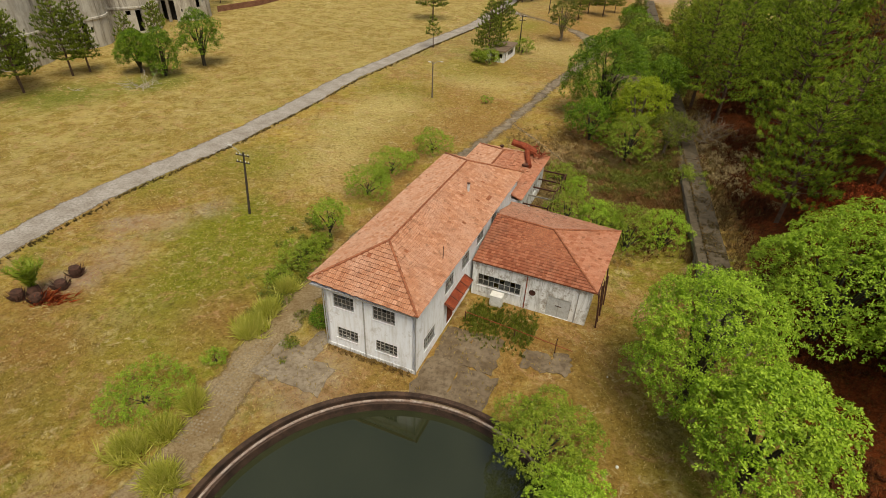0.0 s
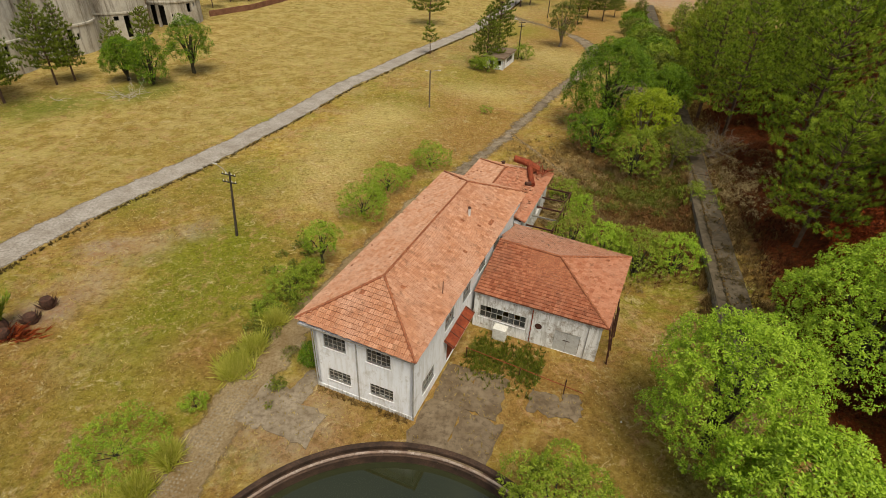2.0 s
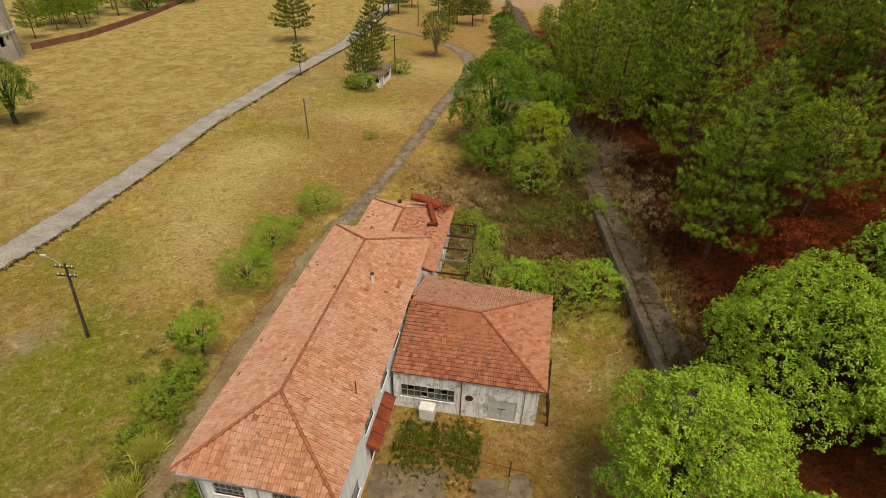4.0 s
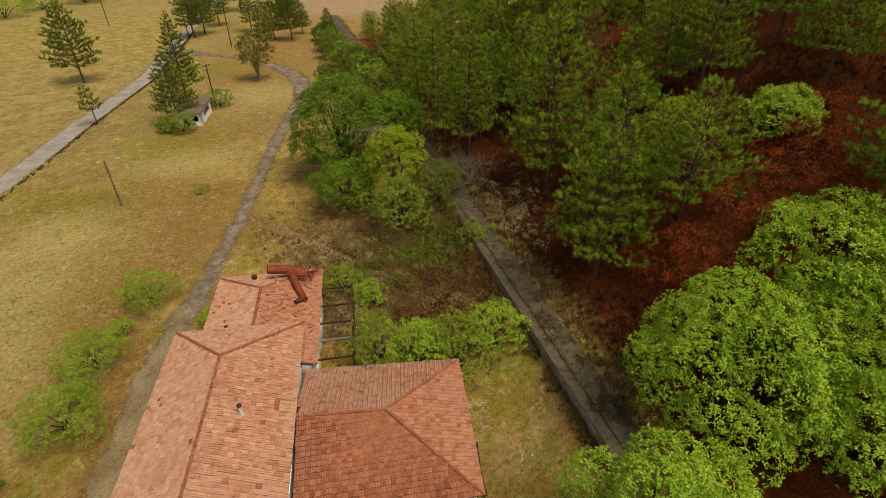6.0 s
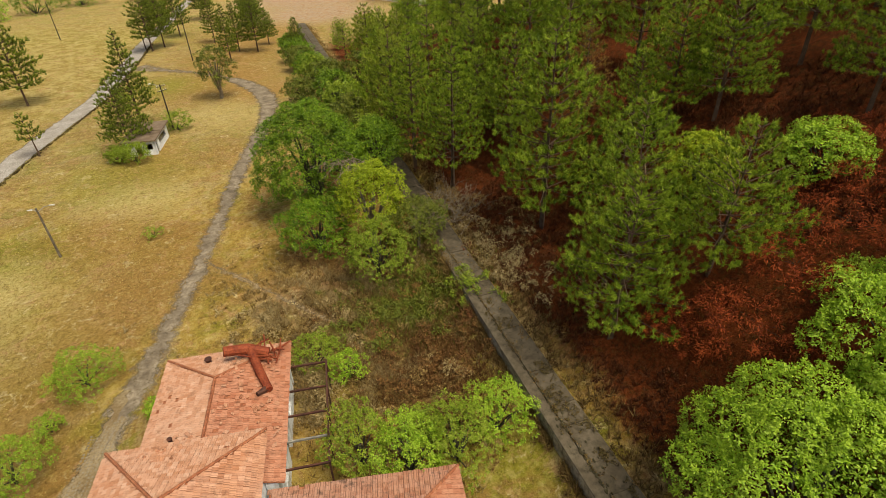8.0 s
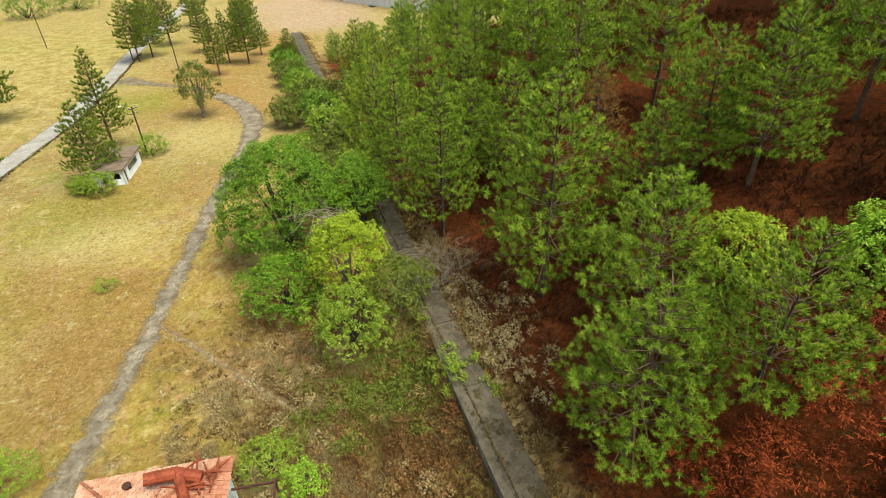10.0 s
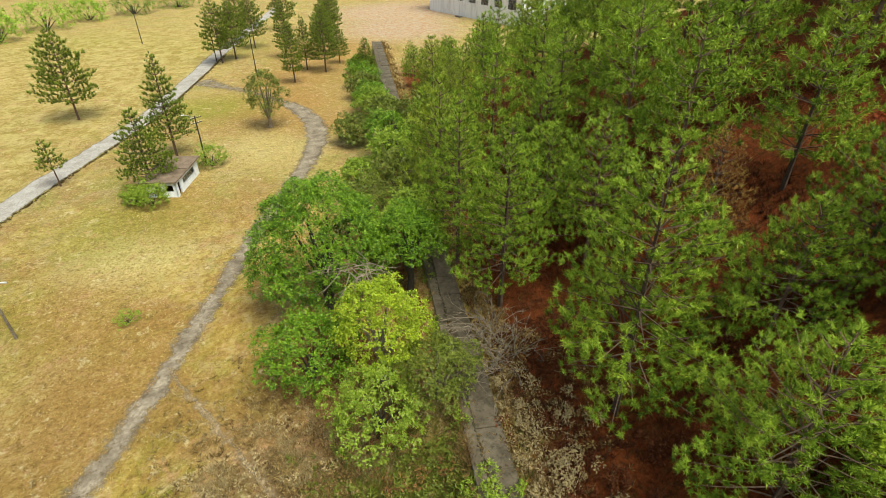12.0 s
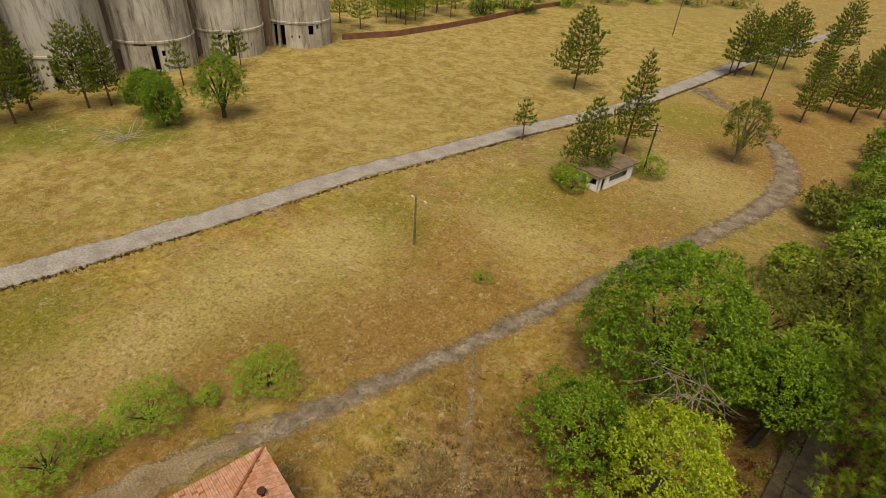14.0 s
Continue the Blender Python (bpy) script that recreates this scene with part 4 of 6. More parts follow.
CAP = mesh_of("ridge_cap", *tube([(0, 0, 0.02), (0, 1, 0)], [0.105, 0.09], 7), M_CAP)


def lay_roof(parent, name, planes, material, rng, singles=0, gaps=0.0, label="", cap_lines=(), slip=0.0):
    """A tiled roof. Each plane: its eave from a to b, then the rest of its outline, counter-clockwise from outside."""
    dv, df = [], []
    slopes = []
    single = []
    shape = np.array(TILE[0])
    for poly, clay in zip(planes, material):
        tv, tf = [], []
        p = [Vector(q) for q in poly]
        u = (p[1] - p[0]).normalized()
        nrm = (p[1] - p[0]).cross(p[-1] - p[0]).normalized()
        v = nrm.cross(u)
        flat = [((q - p[0]).dot(u), (q - p[0]).dot(v)) for q in p]
        o = len(dv)
        dv += [tuple(q) for q in p] + [tuple(q - nrm * 0.09) for q in p]
        k = len(p)
        df.append(tuple(o + i for i in range(k)))
        df.append(tuple(o + k + i for i in range(k))[::-1])
        df += [(o + i, o + k + i, o + k + (i + 1) % k, o + (i + 1) % k) for i in range(k)]

        def inside(a, b):
            c = False
            for (x0, y0), (x1, y1) in zip(flat, flat[1:] + flat[:1]):
                if (y0 > b) != (y1 > b) and a < (x1 - x0) * (b - y0) / (y1 - y0) + x0:
                    c = not c
            return c
        us, vs = [q[0] for q in flat], [q[1] for q in flat]
        for j in range(int(max(vs) / TL) + 1):
            for i in range(int((max(us) - min(us)) / TW) + 1):
                a = min(us) + (i + 0.5) * TW
                b = (j + 0.42) * TL
                if not inside(a, b) or rng.random() < gaps:
                    continue
                tilt = rng.gauss(0, 0.012 + slip)
                place = p[0] + u * (a + rng.gauss(0, 0.006)) + v * (b + rng.gauss(0, 0.012)) + nrm * (0.006 + abs(rng.gauss(0, 0.006 + slip * 0.3)))
                uu = (u * math.cos(tilt) + v * math.sin(tilt))
                vv = nrm.cross(uu)
                m = Matrix(((uu.x, vv.x, nrm.x, place.x), (uu.y, vv.y, nrm.y, place.y), (uu.z, vv.z, nrm.z, place.z), (0, 0, 0, 1)))
                if len(single) < singles:
                    single.append((m, clay))
                    continue
                q = shape @ np.array(m.to_3x3()).T + np.array(place)
                o2 = len(tv)
                tv.extend(map(tuple, q))
                tf.extend([tuple(o2 + w for w in face) for face in TILE[1]])
        slopes.append((tv, tf, clay))
    roof = part(name, mesh_of(name, dv, df), M_CAP, parent, label)
    for tv, tf, clay in slopes:
        tagged(part("tiles", mesh_of("tiles", tv, tf), clay, roof, "weathered clay roof tiles in courses"), kind="stuff")
    shared = {clay: mesh_of("tile", *TILE, clay) for _, clay in single}
    for m, clay in single:
        part("tile", shared[clay], None, roof, "", m)
    for a, b in cap_lines:
        a, b = Vector(a), Vector(b)
        d = b - a
        n = max(1, int(d.length / 0.4))
        for i in range(n):
            p0, p1 = a + d * (i / n), a + d * ((i + 1.12) / n)
            q = (p1 - p0).normalized()
            part("ridge_cap", CAP, None, roof, "", Matrix.Translation(p0 + Vector((0, 0, 0.05 + rng.uniform(0, 0.015)))) @ q.to_track_quat("Y", "Z").to_matrix().to_4x4() @ Matrix.Diagonal((1, (p1 - p0).length, 1, 1)))
    return roof


def build_main(rng):
    t = thing("factory_house", SITE, "derelict two storey whitewashed building with orange tiled hip roof", "building")
    X0, X1, Y0, Y1, H = -7.75, 0.15, -0.15, 25.5, 6.35
    W = X1 - X0
    front = [(0.8, 4.42, 1.85, 1.25), (4.3, 4.42, 1.9, 1.25), (0.95, 1.2, 1.9, 1.1), (4.45, 1.2, 1.9, 1.1)]
    part("wall", wall_panel(W, H, 0.25, front), M_WALL, t, "peeling whitewashed front wall", pose(X0, Y0, 0))
    for x, z, w, h in front:
        window_unit(t, pose(X0 + x, Y0, z), w, h, 5, 3, rng)
    side = [(1.6, 1.0, 2.2, 1.3), (5.6, 3.9, 1.9, 1.3), (9.3, 3.9, 1.9, 1.3), (13, 4.4, 1.9, 1.0), (17, 4.4, 1.9, 1.0), (6.2, 0.05, 1.6, 2.2)]
    part("wall", wall_panel(Y1 - Y0, H, 0.25, side), M_WALL, t, "stained whitewashed side wall", pose(X1, Y0, 0, 0, 0, 90))
    for x, z, w, h in side[:-1]:
        window_unit(t, pose(X1, Y0 + x, z, 0, 0, 90), w, h, 5, 3, rng)
    part("door", bm_box(6.22, 7.78, 0.08, 0.13, 0.05, 2.24, bevel=0.01), M_RUST, t, "rusted steel door", pose(X1, Y0, 0, 0, 0, 90))
    left = [(2 + 4.2 * i, z, 1.9, 1.3) for i in range(5) for z in (1.0, 3.9)]
    part("wall", wall_panel(Y1 - Y0, H, 0.25, left), M_WALL, t, "", pose(X0, Y1, 0, 0, 0, -90))
    for x, z, w, h in left:
        window_unit(t, pose(X0, Y1 - x, z, 0, 0, -90), w, h, 5, 3, rng)
    part("wall", wall_panel(W, H, 0.25, []), M_WALL, t, "", pose(X1, Y1, 0, 0, 0, 180))
    bm = bmesh.new()
    box(bm, X0 + 0.26, X1 - 0.26, Y0 + 0.26, Y1 - 0.26, 3.0, 3.2)
    box(bm, X0 + 0.26, X1 - 0.26, Y0 + 0.26, Y1 - 0.26, 0.02, 0.1)
    part("floor_slab", bm, M_CONC, t)
    # drainpipes at the corners of the front and a band course
    for x in (X0 - 0.06, X0 + 3.55, X1 + 0.06):
        v, f = tube([(x, Y0 - 0.07, 0.1), (x, Y0 - 0.07, H - 0.1)], [0.05, 0.05], 8)
        part("drainpipe", mesh_of("drainpipe", v, f), M_FRAME, t)
    part("plinth", bm_box(X0 - 0.04, X1 + 0.04, Y0 - 0.05, Y0 - 0.003, 0, 0.35, bevel=0.01), M_OLDWALL, t, "damp stained plinth")
    ex0, ex1, ey0, ey1, ez = -8.7, 0.55, -0.65, 25.9, 6.4
    ra, rb, zl = (-4.0, 3.7, 9.05), (-4.0, 20.3, 9.05), 6.75
    A, B, C, D = (ex0, ey0, zl), (ex1, ey0, ez), (ex1, ey1, ez), (ex0, ey1, zl)
    planes = [[A, B, ra], [B, C, rb, ra], [C, D, rb], [D, A, ra, rb]]
    lay_roof(t, "roof", planes, (M_TILE, M_TILE, M_TILE_PINK, M_TILE_PINK), rng, 300, 0.004, "orange clay tiled hip roof", [(ra, rb), (A, ra), (B, ra), (C, rb), (D, rb)])
    bm = bmesh.new()
    box(bm, ex0 + 0.05, ex1 - 0.05, ey0 + 0.05, ey0 + 0.1, ez - 0.2, ez - 0.09)
    box(bm, ex1 - 0.1, ex1 - 0.05, ey0 + 0.1, ey1 - 0.1, ez - 0.2, ez - 0.09)
    box(bm, ex0 + 0.05, ex0 + 0.1, ey0 + 0.1, ey1 - 0.1, ez - 0.2, ez - 0.09)
    part("fascia", bm, M_FRAME, t)
    bm = bm_box(ex0 + 0.11, ex1 - 0.11, ey0 + 0.11, ey1 - 0.11, ez - 0.16, ez - 0.11)
    part("soffit", bm, M_WALL, t)
    # vent pipes through the roof
    for x, y, z, h, r in ((-2.2, 16.1, 8.05, 0.75, 0.12), (-0.4, 6.0, 6.9, 1.3, 0.035), (-5.4, 26.6, 5.2, 1.1, 0.12), (-4.55, 34.5, 5.0, 0.35, 0.2)):
        v, f = tube([(x, y, z - 0.2), (x, y, z + h)], [r, r], 10)
        vent = part("vent_pipe", mesh_of("vent_pipe", v, f), M_DARKIRON if r < 0.05 or y > 20 else M_OLDWALL, t, "short vent pipe through the roof")
        if r > 0.05:
            v, f = tube([(x, y, z + h), (x, y, z + h + 0.06)], [r * 1.4, r * 1.3], 10)
            part("collar", mesh_of("collar", v, f), M_DARKIRON, vent)
    # rusted canopy over the side door
    can = part("canopy", bm_box(0, 0.95, 0, 4.7, -0.03, 0.03), M_RUST, t, "rusted sheet iron door canopy", pose(0.2, 5.2, 3.15, 0, 28, 0))
    for y in (0.1, 1.25, 2.35, 3.45, 4.6):
        part("rib", bm_box(0, 0.97, y - 0.03, y + 0.03, 0.032, 0.075), M_DARKIRON, can)
    return t


def build_annex(rng):
    t = thing("annex", SITE, "low stained white annex with a red tiled hip roof", "building")
    X0, X1, Y0, Y1, H = 0.45, 11.2, 11.35, 21.9, 3.7
    front = [(0.55, 1.25, 4.1, 1.25), (7.15, 0.02, 2.1, 2.15)]
    part("wall", wall_panel(X1 - X0, H, 0.25, front), M_OLDWALL, t, "mildewed white front wall", pose(X0, Y0, 0))
    window_unit(t, pose(X0 + 0.55, Y0, 1.25), 4.1, 1.25, 8, 2, rng, 0.3)
    door = part("door", bm_box(7.17, 9.23, 0.06, 0.12, 0.03, 2.15, bevel=0.01), M_DOOR, t, "grey painted double door", pose(X0, Y0, 0))
    part("rail", bm_box(8.18, 8.22, 0.03, 0.059, 0.05, 2.1), M_FRAME, door)
    part("handle", bm_box(7.9, 8.5, 0.02, 0.05, 1.25, 1.3), M_DARKIRON, door)
    v, f = tube([(5.75, -0.03, 2.0), (5.75, 0.02, 2.0)], [0.3, 0.3], 16)
    part("round_vent", mesh_of("round_vent", v, f), M_DARKIRON, t, "round rusted vent opening", pose(X0, Y0, 0))
    part("wall", wall_panel(Y1 - Y0, H, 0.25, [(2.5, 1.2, 2.2, 1.1)]), M_OLDWALL, t, "", pose(X1, Y0, 0, 0, 0, 90))
    part("wall", wall_panel(X1 - X0, H, 0.25, []), M_OLDWALL, t, "", pose(X1, Y1, 0, 0, 0, 180))
    part("parapet", bm_box(X0 - 0.02, X1 + 0.1, Y0 - 0.14, Y0 + 0.1, H, H + 0.22, bevel=0.02), M_OLDWALL, t, "dark stained eave beam")
    for x in (5.15, 9.75):
        v, f = tube([(X0 + x, Y0 - 0.06, 0.05), (X0 + x, Y0 - 0.06, H)], [0.045, 0.045], 8)
        part("drainpipe", mesh_of("drainpipe", v, f), M_RUST if x < 6 else M_FRAME, t)
    ez = 3.95
    ex0, ex1, ey0, ey1 = 0.42, 11.6, 11.1, 22.3
    p, q = (6.25, 17.3, 5.35), (0.42, 17.7, 5.3)
    A, B, C, D = (ex0, ey0, ez), (ex1, ey0, ez), (12.1, 22.3, ez), (ex0, 23.2, ez)
    lay_roof(t, "roof", [[A, B, p, q], [B, C, p], [C, D, q, p]], (M_TILE_RED, M_TILE_ROSE, M_TILE_BROWN), rng, 0, 0.004, "red brown clay tiled roof", [(q, p), (B, p), (C, p)])
    # rusted gutter and iron left along the end wall
    part("gutter", bm_box(ex1 + 0.02, ex1 + 0.2, ey0, ey1 - 2, ez - 0.14, ez - 0.02, bevel=0.02), M_DARKIRON, t, "rusted iron gutter")
    return t


def build_wing(rng):
    t = thing("rear_wing", SITE, "low rear wing with weathered orange tiled roof and broken tiles", "building")
    X0, X1, Y0, Y1, H = -7.6, 0.95, 25.55, 35.5, 4.2
    part("wall", wall_panel(Y1 - 23.5, H, 0.25, [(1.5, 1.1, 1.6, 1.6), (4.5, 0.0, 1.3, 2.3), (7.5, 1.1, 1.8, 1.6)]), M_OLDWALL, t, "stained wall with dark openings", pose(X1, 23.5, 0, 0, 0, 90))
    part("wall", wall_panel(Y1 - Y0, H, 0.25, [(1.5, 1.0, 1.8, 1.3), (6, 1.0, 1.8, 1.3)]), M_WALL, t, "", pose(X0, Y1, 0, 0, 0, -90))
    part("wall", wall_panel(X1 - X0, H, 0.25, [(3, 1.0, 1.8, 1.3)]), M_WALL, t, "", pose(X1, Y1, 0, 0, 0, 180))
    part("wall", wall_panel(0.7, H, 0.25, []), M_WALL, t, "", pose(0.21, 23.5, 0))
    for x, z in ((1.5, 1.0), (6, 1.0)):
        window_unit(t, pose(X0, Y1 - x, z, 0, 0, -90), 1.8, 1.3, 4, 3, rng)
    part("floor_slab", bm_box(X0 + 0.26, X1 - 0.26, Y0, Y1 - 0.26, 0.01, 0.08), M_CONC, t)
    ez = 4.4
    ex0, ex1, ey0, ey1 = -7.95, 1.4, 25.55, 36.0
    ra, rb = (-3.45, 25.55, 6.05), (-3.45, 31.6, 6.05)
    planes = [[(ex1, 23.3, ez), (ex1, ey1, ez), rb, ra, (0.2, 25.55, ez + 0.41), (0.2, 23.3, ez + 0.41)], [(ex1, ey1, ez), (ex0, ey1, ez), rb], [(ex0, ey1, ez), (ex0, ey0, ez), ra, rb]]
    lay_roof(t, "roof", planes, (M_TILE_ROSE, M_TILE_PINK, M_TILE_PINK), rng, 0, 0.012, "weathered orange clay tiled roof", [(ra, rb), ((ex1, ey1, ez), rb), ((ex0, ey1, ez), rb)], slip=0.015)
    return t


def build_roof_debris(rng):
    """The fallen rusted duct that lies on the rear roof."""
    t = thing("fallen_rusty_duct", SITE @ pose(-0.9, 33.4, 5.2, 0, 18, 0) @ Matrix.Scale(1.3, 4), "collapsed rusted iron duct lying on the rear roof", "duct")
    v, f = tube([(-1.9, 0.4, 0.3), (-0.6, 0.7, 0.38), (0.6, 0.5, 0.4)], [0.3, 0.33, 0.3], 10)
    part("duct", mesh_of("duct", v, f), M_RUST, t)
    v, f = tube([(-0.4, 0.5, 0.42), (0.2, -1.0, 0.3), (0.8, -2.3, 0.26)], [0.26, 0.25, 0.22], 10)
    part("elbow", mesh_of("elbow", v, f), M_RUST, t)
    for i in range(16):
        a = rng.uniform(0, 6.28)
        p = Vector((rng.uniform(-0.4, 1.3), rng.uniform(-0.6, 1.0), 0.3))
        q = p + Vector((math.cos(a) * rng.uniform(0.6, 1.3), math.sin(a) * rng.uniform(0.5, 1.2), rng.uniform(0.0, 0.5)))
        v, f = tube([p, (p + q) / 2 + Vector((0, 0, 0.1)), q], [0.06, 0.05, 0.04], 5)
        part("strut", mesh_of("strut", v, f), M_RUST, t)
    v, f = tube([(0.75, -2.1, 0.25), (0.2, -2.6, 0.2)], [0.2, 0.12], 8)
    part("cowl", mesh_of("cowl", v, f), M_DARKIRON, t)


def build_loose_tiles(rng):
    """Slipped and broken tiles lying on the rear roofs."""
    me = mesh_of("broken_tile", *TILE, M_TILE)
    for i in range(110):
        x, y = (rng.uniform(-7.5, -4), rng.uniform(24.0, 27.5)) if i < 60 else (rng.uniform(-3.2, 1.0), rng.uniform(25.8, 35))
        if y < 25.6:
            k = max(0.0, (25.9 - y) / 5.6)
            z = 6.6 + 2.4 * k + 0.12
        else:
            z = 6.1 - 1.65 * abs(x + 3.45) / (4.5 if x < -3.45 else 4.85) + 0.12
        f = rng.uniform(0.45, 1.0)
        tagged(part("broken_tile", me, None, None, "", SITE @ pose(x, y, z, rng.uniform(-25, 25), rng.uniform(-25, 25), rng.uniform(0, 360)) @ Matrix.Diagonal((f, f, 1, 1))), "slipped broken clay tile on the rear roof", "roof tile", "slipped tiles")


def build_pergola():
    t = thing("steel_frame", SITE, "rusted open steel frame beside the rear wing", "frame structure")
    for y in (25.0, 27.2, 29.4, 31.8, 34.4):
        part("beam", bm_box(1.2, 4.1, y - 0.06, y + 0.06, 3.1, 3.25), M_DARKIRON if y != 27.2 else M_CONC, t)
        part("post", bm_box(3.95, 4.07, y - 0.05, y + 0.05, 0, 3.1), M_DARKIRON, t)
    part("rail", bm_box(3.96, 4.08, 25.0, 34.5, 3.26, 3.36), M_DARKIRON, t)


def build_patio(rng):
    """Cracked concrete slabs of the yard."""
    t = tagged(new("pavement"), "cracked stained concrete yard slabs", "pavement", "", "structure")
    t.matrix_basis = SITE
    spots = [(0.45, 3.1, -2.6, 2.4), (3.13, 6.2, -2.4, 2.2), (0.45, 3.0, 2.43, 6.2), (3.03, 5.6, 2.23, 6.5), (7.3, 9.5, 4.3, 6.4), (9.53, 11.2, 4.7, 6.9),
             (-9.4, -5.6, -5.2, -2.3), (-11.6, -9.44, -5.4, -1.4), (-9.4, -7.9, -2.25, 0.6)]
    for x0, x1, y0, y1 in spots:
        bm = bmesh.new()
        n, ring = 28, []
        for k in range(n):
            s = k / n * 4
            e, f = int(s), s % 1
            px, py = ((x0 + (x1 - x0) * f, y0), (x1, y0 + (y1 - y0) * f), (x1 - (x1 - x0) * f, y1), (x0, y1 - (y1 - y0) * f))[e]
            j = 0.12
            ring.append(bm.verts.new((px + rng.gauss(0, j), py + rng.gauss(0, j), 0.03)))
        bm.faces.new(ring)
        r = bmesh.ops.extrude_face_region(bm, geom=bm.faces[:])
        bmesh.ops.translate(bm, verts=[v for v in r["geom"] if isinstance(v, bmesh.types.BMVert)], vec=(0, 0, -0.08))
        bmesh.ops.recalc_face_normals(bm, faces=bm.faces)
        part("slab", bm, M_PATIO if x0 > -1 else M_PATIO_DRY, t, "", pose(0, 0, rng.uniform(0, 0.02), rng.uniform(-0.2, 0.2), rng.uniform(-0.2, 0.2), 0))


def build_yard_things(rng):
    t = thing("metal_cabinet", SITE @ pose(2.6, 10.35, 0), "white metal cabinet with double lid standing in the weeds", "cabinet")
    part("body", bm_box(0, 1.15, 0, 0.75, 0, 1.15, bevel=0.02), M_WHITE, t)
    for x in (0, 0.59):
        part("lid", bm_box(x - 0.02, x + 0.57, -0.04, 0.79, 1.152, 1.22, bevel=0.02), M_WHITE, t, "pale raised lid")
    part("panel", bm_box(0.08, 1.07, -0.025, -0.003, 0.1, 1.05), M_WHITE, t)
    # pipe frame across the yard
    t = thing("pipe_railing", SITE, "thin rusty pipe railing across the yard", "railing")
    v, f = tube([(1.3, 7.4, 1.05), (6.0, 7.1, 1.0), (11.0, 6.7, 0.95)], [0.035] * 3, 6)
    part("rail", mesh_of("rail", v, f), M_RUST, t)
    for x, y in ((1.4, 7.4), (6.0, 7.1), (9.6, 6.8)):
        v, f = tube([(x, y, 0), (x, y, 1.7 if x > 9 else 1.05)], [0.045, 0.045], 6)
        part("post", mesh_of("post", v, f), M_DARKIRON, t)
    for i in range(6):
        y = 11.6 + i * 0.9
        t = thing("scrap_iron_bar", SITE @ pose(12.05 + rng.uniform(0, 0.3), y, 0.0, rng.uniform(-6, 6), rng.uniform(-9, -3), 0), "rusted iron bar leaning on the annex wall", "scrap iron", "leaning scrap iron")
        part("bar", bm_box(-0.06, 0.06, -0.12, 0.12, 0, rng.uniform(2.6, 3.9), bevel=0.01), M_DARKIRON, t)
    for wx, wy, r in ((12.5, 22.2, 0.13), (22.5, 35.5, 0.14), (17.5, 31.5, 0.1), (19.2, 38.5, 0.15), (13.6, 30.2, 0.08)):
        bm = bmesh.new()
        bmesh.ops.create_icosphere(bm, subdivisions=1, radius=r)
        for vv in bm.verts:
            vv.co *= rng.uniform(0.7, 1.2)
        tagged(part("rubble_stone", bm, M_WHITE, None, "", pose(wx, wy, r * 0.5)), "pale lump of rubble in the grass", "stone", "rubble")


build_ground()
build_pond()
build_roads()
build_channel()
RNG = random.Random(11)
build_main(RNG)
build_annex(RNG)
build_wing(RNG)
build_roof_debris(RNG)
build_loose_tiles(RNG)
build_pergola()
build_patio(RNG)
build_yard_things(RNG)


